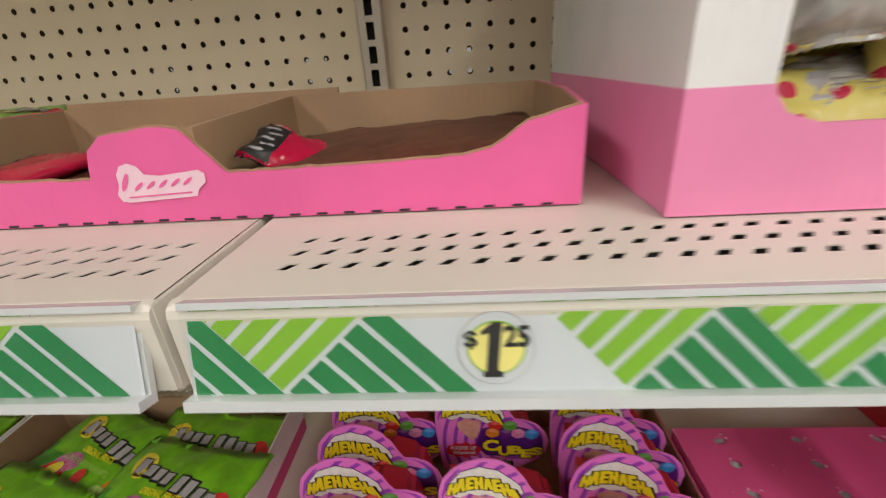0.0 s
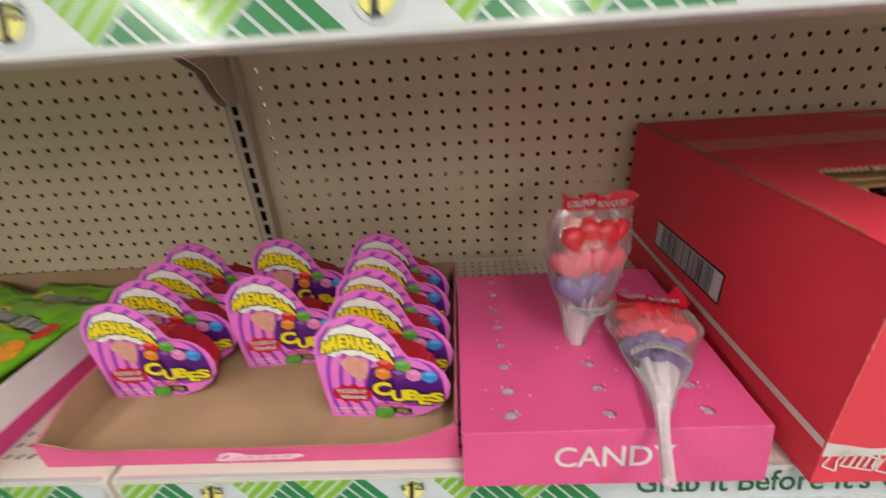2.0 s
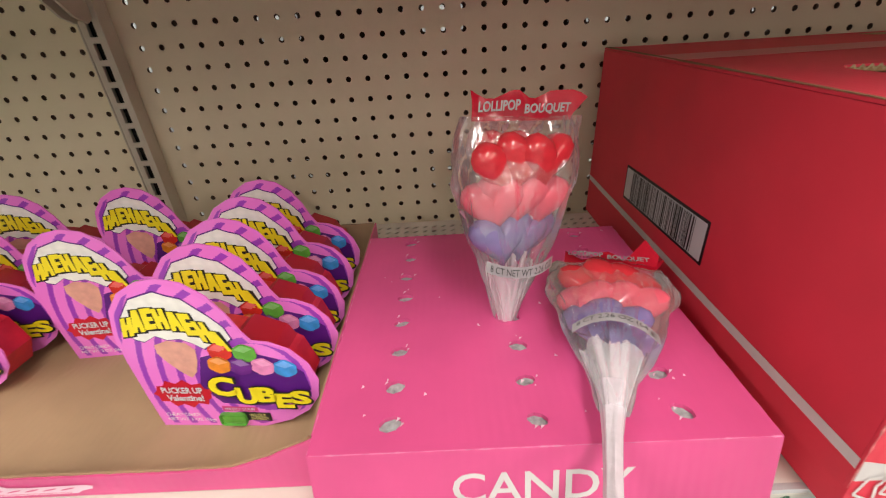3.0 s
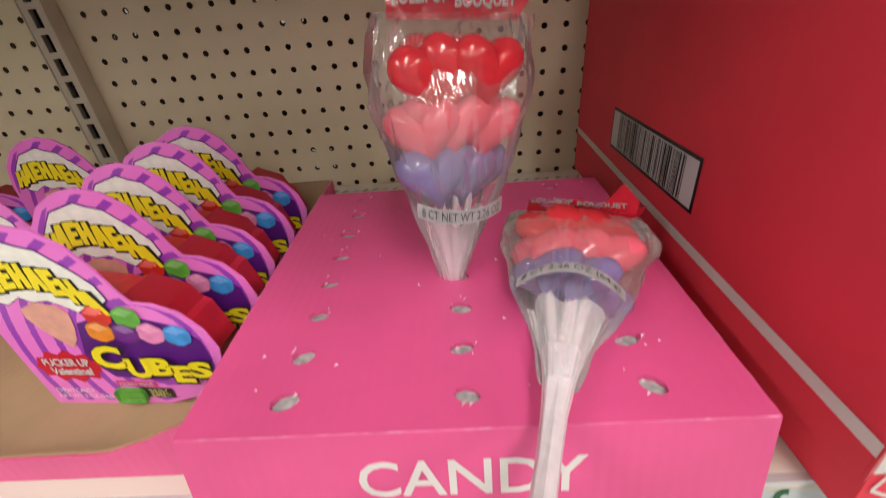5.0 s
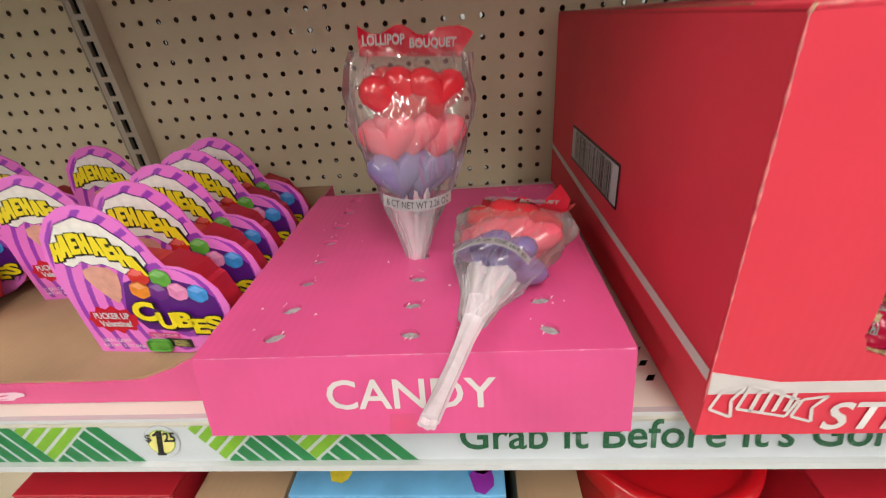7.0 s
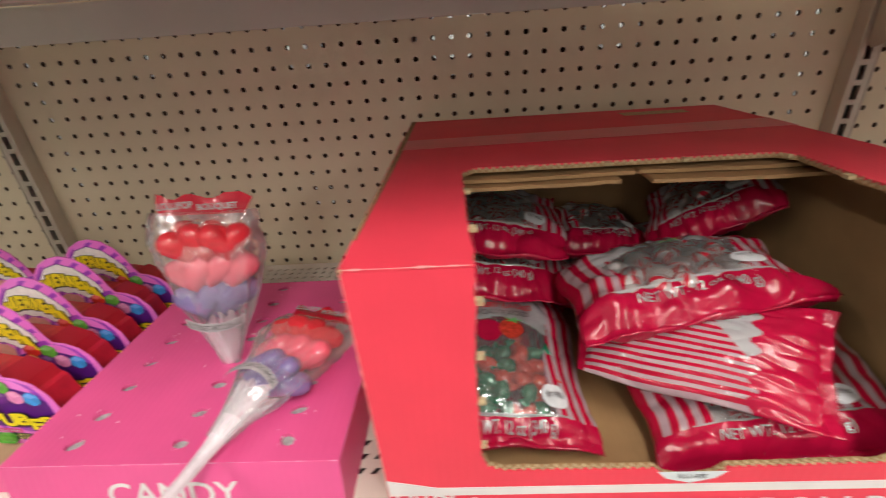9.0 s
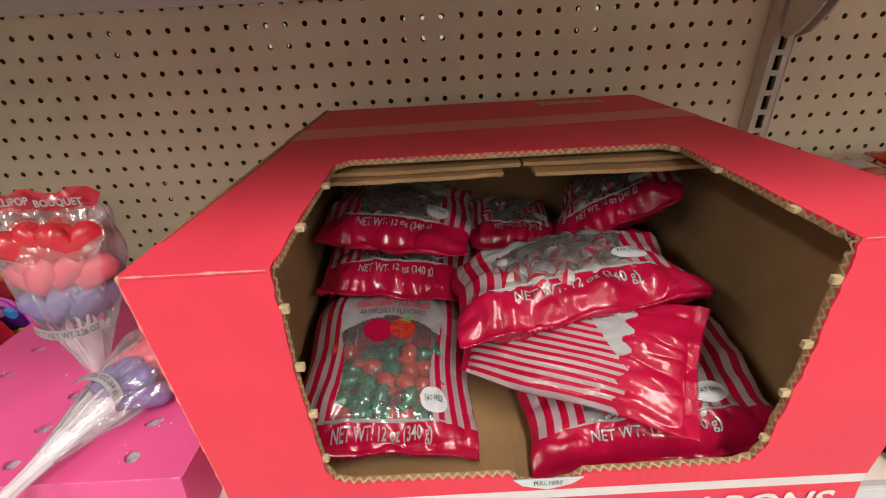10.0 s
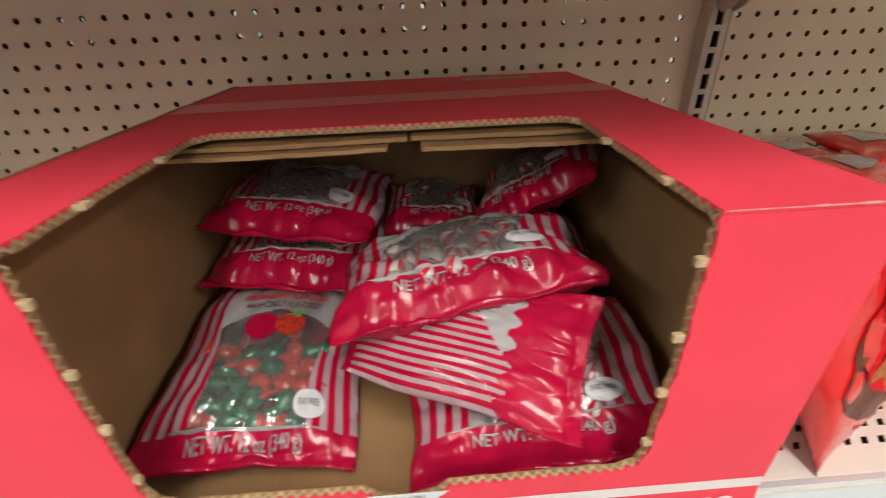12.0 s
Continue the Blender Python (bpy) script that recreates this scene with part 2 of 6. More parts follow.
# ---- the shop round the shelf ----
structure("floor", box(-6, 7, -10, 6, -0.1, 0), FLOOR, "pale speckled vinyl shop floor", "floor")
structure("ceiling", box(-6, 7, -10, 6, 3.2, 3.3), CEIL, "white board shop ceiling", "ceiling")
for nm, b in (("wall_south", (-6, 7, -10.1, -10, 0, 3.2)), ("wall_north", (-6, 7, 6, 6.1, 0, 3.2)), ("wall_west", (-6.1, -6, -10, 6, 0, 3.2)), ("wall_east", (7, 7.1, -10, 6, 0, 3.2))):
    structure(nm, box(*b), WALL, "plain painted shop wall", "wall")
for lx, ly in LAMPS:
    t = thing("ceiling_light", "long white fluorescent ceiling light fitting, switched on", "ceiling light", "ceiling lights", (lx, ly, 3.14))
    part("housing", box(-0.17, 0.17, -1.26, 1.26, 0.012, 0.06, 0.004), STEEL, t)
    part("diffuser", box(-0.14, 0.14, -1.22, 1.22, 0.0, 0.011, 0.003), TUBE, t, "glowing white diffuser")
# Unseen opposite shelving as a plain block, kept white to bounce light at the pegboard.
structure("gondola_wall_opposite", box(-4, 5, -2.5, -2.2, 0, 1.62), WHITE, "plain unseen shelving across the aisle, white to bounce light back", "shelving")
structure("gondola_wall_behind", box(-4, 5, 2.0, 2.3, 0, 1.9), WHITE, "pale shelving beyond the pegboard", "shelving")

# ---- pegboard wall ----
P, Z0 = 0.0254, 1.06          # hole pitch, lowest row above the lower shelf
UP1, UP2 = -0.0381, 1.1811    # middle of the two slotted uprights
# Brown hardboard, toned down so the holes' inner shade is partly in the colour.
HARDBOARD = material("shaded_brown_hardboard", (0.12, 0.07, 0.04), 0.85, 0, 0.15, 60)
# Steel toned near-black: the shade under the deck slots is in this colour.
RAW_SHADED = material("shaded_raw_steel", (0.06, 0.058, 0.055), 0.6, 0.3, 0.1, 40)
DECK_LOW, DECK_UP = 1.073, 1.459
FRONT, FRONT_LOW = -0.450, -0.445
R_HOLE = 0.0036


def peg_panel(name, first, count):
    xs = [P * (first + k - 0.5) for k in range(count + 1)]
    xs = [xs[0] - P * 0.6] + xs + [xs[-1] + P * 0.6]
    zs = [Z0 + P * (k - 0.5) for k in range(-5, 38)]
    me = perforated(xs, zs, lambda i, j: None if i in (0, count + 1) else (0, 0, R_HOLE, R_HOLE, 0), 0.004, name, raw_rims=True)
    return me


for nm, first, count in (("pegboard_1", -48, 46), ("pegboard_2", 0, 46), ("pegboard_3", 48, 30)):
    me = peg_panel(nm, first, count)
    structure(nm, me, [PEG, HARDBOARD], "beige perforated pegboard back panel of the shelving", "pegboard")
    rear = structure(nm + "_rear", peg_panel(nm + "_rear", first, count), [HARDBOARD, HARDBOARD], "brown perforated board facing the next aisle, darkened for the shade of the gap", "pegboard")
    rear.location.y = 0.075
# Unseen cap, added to block lamp light from the gap behind the holes.
structure("gap_light_cap", box(-1.3, 2.1, -0.004, 0.085, Z0 + P * 36.6, Z0 + P * 36.6 + 0.02, 0.002), PEG, "added unseen cap that keeps lamp light out of the shelving gap", "panel")
structure("kick_wall", box(-1.3, 2.1, -0.004, 0.085, 0.0, Z0 - P * 5.55), PEG, "solid beige lower back panel of the shelving", "panel")


def upright(x):
    t = thing("slotted_upright", "cream steel shelving upright with a row of slots", "upright", "uprights", (x, 0, 0))
    zs = [0.92 + P * k for k in range(46)]
    me = perforated([-0.0125, -0.0065, 0.0065, 0.0125], zs, lambda i, j: (0, 0, 0.0048, 0.0093, 0) if i == 1 else None, 0.003, "slotted_face", corners=4)
    face = part("slotted_face", me, UPR, t)
    face.location.y = -0.022
    bm = box(-0.0145, -0.0126, -0.0235, -0.001, 0.02, 2.1, 0.0008)
    box(0.0126, 0.0145, -0.0235, -0.001, 0.02, 2.1, 0.0008, bm)
    part("flange", bm, UPR, t)
    # Channel back coloured near-black in place of the shade behind the slots.
    part("channel_back", box(-0.0124, 0.0124, -0.006, -0.002, 0.02, 2.1), DARK, t)
    part("foot", box(-0.02, 0.02, -0.045, 0.03, 0.0, 0.019, 0.002), UPR, t)


upright(UP1)
upright(UP2)


# ---- shelves ----
def strip_pieces(t, x0, x1, z, front, first_price, words=None, words_at=0.0, end_price=1e9):
    """The printed price strip in its sloping plastic channel. Lies along the shelf edge; u runs along the shelf, v up the slope."""
    lean = math.radians(15)
    yd = Vector((0, math.sin(lean), math.cos(lean)))
    h = 0.0315
    o = Vector((0, front - 0.0015, z - 0.001)) - yd * h
    nrm = Vector((0, -math.cos(lean), math.sin(lean)))

    def lay(poly, lift, name, mat, parent=t, label=""):
        return part(name, sheet(poly, o + nrm * lift, (1, 0, 0), yd), mat, parent, label)

    def bars(name, pts, mat, lift):
        for p in pts:
            lay(p, lift, name, mat)

    bm = bmesh.new()
    prof = [(-0.004, -0.0065), (h + 0.0025, -0.0065), (h + 0.0025, -0.001), (h, -0.001), (h, -0.0038), (0.0, -0.0038), (0.0, 0.0022), (-0.004, 0.0022)]
    ends = []
    for x in (x0, x1):
        ends.append([bm.verts.new(Vector((x, 0, 0)) + o + yd * v + nrm * w) for v, w in prof])
    n = len(prof)
    for k in range(n):
        bm.faces.new((ends[0][k], ends[0][(k + 1) % n], ends[1][(k + 1) % n], ends[1][k]))
    bm.faces.new(ends[0][::-1]), bm.faces.new(ends[1])
    bmesh.ops.recalc_face_normals(bm, faces=bm.faces[:])
    part("plastic_channel", bm, PLASTIC, t, "clear white plastic price channel")
    lay([(x0 + 0.0015, 0), (x1 - 0.0015, 0), (x1 - 0.0015, h), (x0 + 0.0015, h)], -0.0030, "paper_strip", WHITE, t, "white printed paper price strip")

    def clip(poly):
        out = []
        lo, hi = x0 + 0.002, x1 - 0.002
        for side, lim in ((1, lo), (-1, hi)):
            src, out = (poly if side == 1 else out), []
            for a, b in zip(src, src[1:] + src[:1]):
                ia, ib = side * (a[0] - lim) >= 0, side * (b[0] - lim) >= 0
                if ia:
                    out.append(a)
                if ia != ib:
                    q = (lim - a[0]) / (b[0] - a[0])
                    out.append((lim, a[1] + q * (b[1] - a[1])))
        return out

    lime, green = [], []
    per = 0.187
    k0, k1 = int((x0 - first_price) / per) - 2, int((x1 - first_price) / per) + 2
    for k in range(k0, k1 + 1):
        c = first_price + per * k
        if c > end_price:
            continue
        c += 0.008 * (k == -1)
        for tx0, tx1, tip in ((c + 0.0140, c + 0.0752, c + 0.0435), (c + 0.0752, c + 0.1404, c + 0.106)):
            for q in range(5):
                a, b = q / 5.0 + 0.01, (q + 1) / 5.0 - 0.045
                fa, fb = (tx0 + (tip - tx0) * a, h * (1 - a)), (tx0 + (tip - tx0) * b, h * (1 - b))
                lime.append(clip([(tx0 + (tx1 - tx0) * a, h), fa, fb, (tx0 + (tx1 - tx0) * b, h)]))
        for foot, peak, right in ((c + 0.0435, c + 0.0752, c + 0.106), (c + 0.106, c + 0.1404, c + 0.173)):
            for q in range(5):
                a, b = q / 5.0 + 0.035, (q + 1) / 5.0 - 0.01
                la, lb = (foot + (peak - foot) * a, h * a), (foot + (peak - foot) * b, h * b)
                green.append(clip([la, (foot + (right - foot) * a, 0.0), (foot + (right - foot) * b, 0.0), lb]))
    bars("lime_stripe", [p for p in lime if len(p) > 2], LIME, -0.0027)
    bars("green_stripe", [p for p in green if len(p) > 2], GREEN, -0.0027)
    for k in range(k0, k1 + 1):
        c = first_price + per * k
        if c < x0 + 0.015 or c > min(x1 - 0.015, end_price):
            continue
        m = h * 0.49
        seal = lay(disc(c, m, 0.0128), -0.0025, "price_seal", GREY_INK, t, "round one dollar twenty five price seal")
        lay(disc(c, m, 0.0125), -0.0023, "seal_ring", WHITE, seal)
        lay(disc(c, m + 0.0002, 0.0098, 0.0094), -0.0021, "seal_green_rim", LIME, seal)
        lay(disc(c, m + 0.0002, 0.0092, 0.0088), -0.0019, "seal_disc", PALE_YELLOW, seal)
        lay([(c - .0042, m - .0098), (c + .0022, m - .0098), (c + .0021, m - .0080), (c + .0005, m - .0074), (c + .0022, m + .0092), (c - .0010, m + .0092), (c - .0048, m + .0062), (c - .0046, m + .0048), (c - .0022, m + .0056), (c - .0034, m - .0074), (c - .0044, m - .0082)], -0.0015, "digit", BLACK, seal)
        words_on("25", BLACK, seal, o + Vector((c + 0.0025, 0, 0)) + yd * (m + 0.0005) + nrm * -0.0015, (1, 0, 0), yd, 0.0085, 0.0075, "digit", bold=0.03)
        words_on("$", BLACK, seal, o + Vector((c - 0.0105, 0, 0)) + yd * (m + 0.0) + nrm * -0.0015, (1, 0, 0), yd, 0.0045, 0.0065, "digit", bold=0.02)
    for text, u, w, v, hh in (words or ()):
        words_on(text, INK_GREEN, t, o + Vector((u, 0, 0)) + yd * v + nrm * -0.0024, (1, 0, 0), yd, w, hh, "slogan", "dark green printed slogan", bold=0.014)
    cover = lay([(x0 + 0.001, 0.0), (x1 - 0.001, 0.0), (x1 - 0.001, h), (x0 + 0.001, h)], -0.0006, "strip_cover", CLEARSTRIP, t, "clear plastic cover")
    cover.visible_shadow = False
    return lay


def shelf(x0, x1, z, front, price_x, words=None, end_price=1e9):
    t = thing("gondola_shelf", "cream enamelled steel shelf with slots and a price strip", "shelf", "shelves")
    yb, yf = -0.043, front + 0.006
    nx = round((x1 - x0 - 0.008) / 0.0127)
    xs = [x0 + 0.004 + (x1 - x0 - 0.008) * k / nx for k in range(nx + 1)]
    ys = [yf, yf + 0.0158, yf + 0.0293, yf + 0.0428, yf + 0.0563, -0.1085, -0.095, -0.0815, -0.068, -0.0545, yb]
    rows = (1, 2, 3, 5, 6, 7, 8)

    def slot(i, j):
        if j in rows and 1 < i < nx - 1:
            return (0, 0, 0.0025, 0.0029, 0.7)
        return None

    deck = part("deck", perforated(xs, ys, slot, -0.0007, "deck", "xy", 4), STEEL, t)
    deck.location.z = z
    # rolled nose and front face
    prof = [(yf, 0.0), (yf - 0.003, -0.0006), (yf - 0.005, -0.0022), (yf - 0.006, -0.005), (yf - 0.006, -0.036), (yf - 0.003, -0.038), (yf + 0.012, -0.038), (yf + 0.012, -0.036), (yf - 0.0035, -0.036), (yf - 0.0035, -0.005), (yf - 0.001, -0.0025), (yf, -0.0022)]
    bm = bmesh.new()
    ends = [[bm.verts.new((x, y, z + dz)) for y, dz in prof] for x in (x0 + 0.003, x1 - 0.003)]
    n = len(prof)
    for k in range(n):
        bm.faces.new((ends[0][k], ends[0][(k + 1) % n], ends[1][(k + 1) % n], ends[1][k]))
    bm.faces.new(ends[0][::-1]), bm.faces.new(ends[1])
    bmesh.ops.recalc_face_normals(bm, faces=bm.faces[:])
    part("front_lip", bm, STEEL, t)
    # Channel closed under the slots, its dark colour standing in for their shade.
    part("front_channel", box(x0 + 0.006, x1 - 0.006, yf + 0.001, yf + 0.066, z - 0.030, z - 0.022, 0.001), RAW_SHADED, t, "steel stiffening channel, near-black for the shade under the slots")
    part("front_channel", box(x0 + 0.006, x1 - 0.006, yf + 0.062, yf + 0.066, z - 0.0219, z - 0.0024), RAW_SHADED, t, "steel stiffening channel, near-black for the shade under the slots")
    for k in range(3):
        ry = -0.13 - 0.1 * k
        part("rib", box(x0 + 0.006, x1 - 0.006, ry - 0.012, ry + 0.012, z - 0.010, z - 0.0024, 0.002), STEEL, t, "folded stiffening rib")
    part("rear_flange", box(x0 + 0.004, x1 - 0.004, yb, yb + 0.003, z - 0.046, z - 0.0022, 0.0008), STEEL, t)
    bm = box(x0 + 0.0028, x0 + 0.0048, yf - 0.004, yb, z - 0.036, z - 0.0005, 0.0008)
    part("side_flange", bm, STEEL, t)
    part("side_flange", box(x1 - 0.0048, x1 - 0.0028, yf - 0.004, yb, z - 0.036, z - 0.0005, 0.0008), STEEL, t)
    for bx in (x0 + 0.0075, x1 - 0.0075):
        pts = [(-0.025, z - 0.012), (-0.025, z - 0.110), (-0.034, z - 0.115), (-0.052, z - 0.108), (-0.072, z - 0.088), (-0.088, z - 0.062), (-0.13, z - 0.042), (-0.36, z - 0.030), (-0.36, z - 0.012)]
        part("bracket", prism(pts, bx - 0.0015, bx + 0.0015, "yz"), UPR, t, "tapered steel shelf bracket")
    strip_pieces(t, x0 + 0.008, x1 - 0.008, z, front, price_x, words, 0, end_price)
    return t


PRICE = 0.0775
shelf(UP1 - 1.2192, UP1, DECK_UP, FRONT, PRICE - 0.187 * 5 - 0.116)
shelf(UP1, UP2, DECK_UP, FRONT, PRICE, [("EXTRA", 0.478, 0.085, 0.006, 0.016)], 0.40)
shelf(UP1 - 1.2192, UP1, DECK_LOW, FRONT_LOW, PRICE - 0.187 * 5 - 0.116)
shelf(UP1, UP2, DECK_LOW, FRONT_LOW, PRICE - 0.019, [("Grab It Before It's Gone!", 0.4455, 0.277, 0.0074, 0.0216)], 0.36)
shelf(UP2, UP2 + 1.2192, DECK_UP, FRONT, PRICE + 0.187 * 6)
shelf(UP2, UP2 + 1.2192, DECK_LOW, FRONT_LOW, PRICE + 0.187 * 6)
shelf(UP1, UP2, 0.762, FRONT_LOW, PRICE)
# Two top shelves out of view, added to shade the pegboard below them.
shelf(UP1, UP2, 1.865, FRONT, PRICE)
shelf(UP1 - 1.2192, UP1, 1.865, FRONT, PRICE - 0.187 * 5)


# ---- cartons ----
def logo_blob(parent, origin, xdir, ydir, w, h, mat, slit):
    """A plain rounded emblem with slanting slits, standing in for a maker's mark."""
    out = Vector(xdir).cross(Vector(ydir)).normalized()
    edge = [(0.0, 0.22), (0.03, 0.04), (0.12, 0.0), (0.50, 0.03), (0.86, 0.06), (0.90, 0.24), (0.99, 0.40), (1.0, 0.62), (0.94, 0.72), (0.74, 0.68), (0.52, 0.64), (0.36, 0.70), (0.31, 0.90), (0.22, 1.0), (0.12, 0.94), (0.06, 0.74), (0.05, 0.46)]
    shape = part("logo_shape", sheet([(u * w, v * h) for u, v in edge], Vector(origin) + out * 0.0002, xdir, ydir), mat, parent, "plain pale emblem shape")
    for k in range(6):
        u, v, tall = 0.13 + 0.135 * k, 0.30 + 0.012 * k, 0.46 if k == 0 else 0.20
        sheet_part = sheet([(w * (u + 0.03 * math.cos(q) + 0.05 * math.sin(q)), h * (v + tall * 0.5 + tall * 0.5 * math.sin(q))) for q in [math.tau * i / 12 for i in range(12)]], Vector(origin) + out * 0.0005, xdir, ydir)
        part("logo_slit", sheet_part, slit, shape)
    part("logo_slit", sheet([(w * 0.12, h * 0.12), (w * 0.82, h * 0.15), (w * 0.82, h * 0.19), (w * 0.12, h * 0.16)], Vector(origin) + out * 0.0005, xdir, ydir), slit, shape)
    return shape


def ragged(points, amount, step=0.004, seed=1):
    """The open line of points again, cut into short steps with a torn edge."""
    rnd = random.Random(seed)
    out = []
    for (ax, ay), (bx, by) in zip(points, points[1:]):
        n = max(1, int(math.hypot(bx - ax, by - ay) / step))
        for k in range(n):
            q = k / n
            out.append((ax + (bx - ax) * q + rnd.uniform(-amount, amount) * (k > 0), ay + (by - ay) * q + rnd.uniform(-amount, amount) * (k > 0)))
    return out + [points[-1]]


# pink lollipop carton with pierced lid
def lollipop_carton():
    x0, x1, y0, y1, z0, z1 = 0.293, 0.545, -0.4475, -0.1955, DECK_LOW + 0.001, 1.1275
    t = thing("lollipop_carton", "hot pink corrugated candy carton with rows of punched stick holes", "carton", at=(0, 0, 0))
    rnd = random.Random(5)
    xs = [x0, 0.326, 0.346, 0.409, 0.429, 0.491, 0.511, x1]
    ys = [y0, -0.4435] + [-0.4483 + 0.0316 * k for k in range(1, 9)]

    def punched(i, j):
        if i in (1, 3, 5) and 1 <= j <= 8:
            return (rnd.uniform(-.001, .001), rnd.uniform(-.001, .001), rnd.uniform(.0056, .0068), rnd.uniform(.0046, .0058), rnd.uniform(-.4, .5))
        return None

    lid = part("lid", perforated(xs, ys, punched, -0.003, "lid", "xy"), PINK, t)
    lid.location.z = z1
    part("stick_insert", box(x0 + 0.008, x1 - 0.008, y0 + 0.008, y1 - 0.004, z1 - 0.014, z1 - 0.0034, 0.001), FOAM, t, "grey foam insert under the holes")
    yb = y0 - 0.0105
    part("front_panel", prism([(y0 - 0.0004, z1 - 0.0003), (yb, z0), (yb + 0.003, z0), (y0 + 0.0026, z1 - 0.0003)], x0, x1, "yz"), PINK, t)
    part("side_panel", prism([(y0 + 0.003, z1 - 0.0005), (yb + 0.0034, z0), (y1, z0), (y1, z1 - 0.0005)], x0 + 0.0002, x0 + 0.003, "yz"), PINK, t)
    part("side_panel", prism([(y0 + 0.003, z1 - 0.0005), (yb + 0.0034, z0), (y1, z0), (y1, z1 - 0.0005)], x1 - 0.003, x1 - 0.0002, "yz"), PINK, t)
    part("back_panel", box(x0 + 0.0032, x1 - 0.0032, y1 - 0.003, y1, z0, z1 - 0.0032), PINK, t)
    part("base", box(x0 + 0.0032, x1 - 0.0032, y0 + 0.0032, y1 - 0.0032, z0, z0 + 0.003), KRAFT, t)
    words_on("CANDY", OFFWHITE_INK, t, (0.3700, yb + 0.0030, 1.0920), (1, 0, 0), (0, 0.0105, 0.053), 0.099, 0.0205, "lettering", "pale grey printed word", bold=0.012)
    tp = part("front_tape", sheet([(0, 0), (0.017, 0), (0.0165, 0.014), (0.001, 0.014)], (0.405, yb - 0.0003, z0 + 0.001), (1, 0, 0), (0, 0.0105, 0.053)), TAPE, t, "strip of clear tape")
    tp.visible_shadow = False
    # torn paper fibres standing round some of the holes
    fr = bmesh.new()
    for hx in (0.336, 0.419, 0.501):
        for k in range(8):
            for q in range(2):
                a = rnd.uniform(0, math.tau)
                px, py = hx + math.cos(a) * 0.006, -0.4325 + 0.0316 * k + math.sin(a) * 0.005
                s = rnd.uniform(0.0012, 0.003)
                fr.faces.new([fr.verts.new((px, py, z1 + 0.0006)), fr.verts.new((px + s, py + s * .4, z1 + rnd.uniform(.001, .003))), fr.verts.new((px + s * .3, py + s, z1 + rnd.uniform(.0006, .002)))])
    for k in range(26):
        px, py, s = rnd.uniform(x0 + .01, x1 - .01), rnd.uniform(y0 + .01, y1 - .01), rnd.uniform(.0008, .0024)
        fr.faces.new([fr.verts.new((px, py, z1 + 0.0006)), fr.verts.new((px + s, py + s * rnd.uniform(-1, 1), z1 + .0008)), fr.verts.new((px + s * .3, py + s, z1 + .001))])
    worn_fold(t, (x0 + 0.001, y0, z1 - 0.0004), (x1 - 0.001, y0, z1 - 0.0004), RUBBED_PINK, 41, 0.0005)
    worn_fold(t, (x0, y0 + 0.001, z1 - 0.0004), (x0, y1, z1 - 0.0004), RUBBED_PINK, 42, 0.0005)
    worn_fold(t, (x1, y0 + 0.001, z1 - 0.0004), (x1, y1, z1 - 0.0004), RUBBED_PINK, 43, 0.0005)
    tagged(part("paper_crumbs", fr, PINK_INK, t, "pale pink torn paper crumbs"), kind="stuff")
    return t


def worn_fold(parent, a, b, mat, seed, radius=0.0008, label="rubbed pale fold"):
    """A folded card edge with its print rubbed off: a thin rounded ridge of uneven width."""
    rnd = random.Random(seed)
    a, b = Vector(a), Vector(b)
    n = max(6, int((b - a).length / 0.004))
    pts = [a + (b - a) * (k / n) for k in range(n + 1)]
    part("worn_fold", tube(pts, radius, 6, None, [0.35 + 0.9 * rnd.random() ** 2 for _ in pts]), mat, parent, label)


RUBBED_PINK = material("rubbed_pink_card", (0.80, 0.26, 0.44), 0.6, 0, 0.15, 200)
RUBBED_RED = material("rubbed_red_card", (0.80, 0.24, 0.24), 0.6, 0, 0.2, 200)
FOAM = material("grey_foam", (0.42, 0.45, 0.44), 0.7, 0, 0.25, 220, 0.6, 400)
lollipop_carton()


# ---- red display carton ----
RX0, RX1, RY0, RY1, RZ0, RZ1 = 0.574, 0.990, -0.459, -0.032, DECK_LOW + 0.001, 1.285
OX0, OX1, OZ, OY = 0.644, 0.912, 1.128, -0.283


def fluted_edge(points, normal, bm, width=0.0042, wave=0.0062):
    """The bare corrugated edge of cut card along points: two liners with a wavy flute between; normal is the way across the card."""
    nrm = Vector(normal).normalized()
    pts = []
    for a, b in zip(points, points[1:]):
        a, b = Vector(a), Vector(b)
        n = max(1, int((b - a).length / (wave / 6)))
        pts += [a + (b - a) * (k / n) for k in range(n)]
    pts.append(Vector(points[-1]))
    tangent = [(pts[min(i + 1, len(pts) - 1)] - pts[max(i - 1, 0)]).normalized() for i in range(len(pts))]
    run = 0.0
    last = None
    for i, p in enumerate(pts):
        if i:
            run += (p - pts[i - 1]).length
        s = math.sin(run / wave * math.tau)
        out = tangent[i].cross(nrm)
        c = p + nrm * (width * 0.5 + s * width * 0.36)
        quad = [bm.verts.new(c - nrm * 0.0010 + out * 0.0009), bm.verts.new(c + nrm * 0.0010 + out * 0.0009)]
        if last:
            bm.faces.new((last[0], quad[0], quad[1], last[1]))
        last = quad


def side_x(y, z, squeeze=0.006):
    """How far the crushed side of the carton leans in at that place."""
    return squeeze * (1 - (z - RZ0) / (RZ1 - RZ0)) * max(0.0, (RY1 - y) / (RY1 - RY0)) ** 1.5


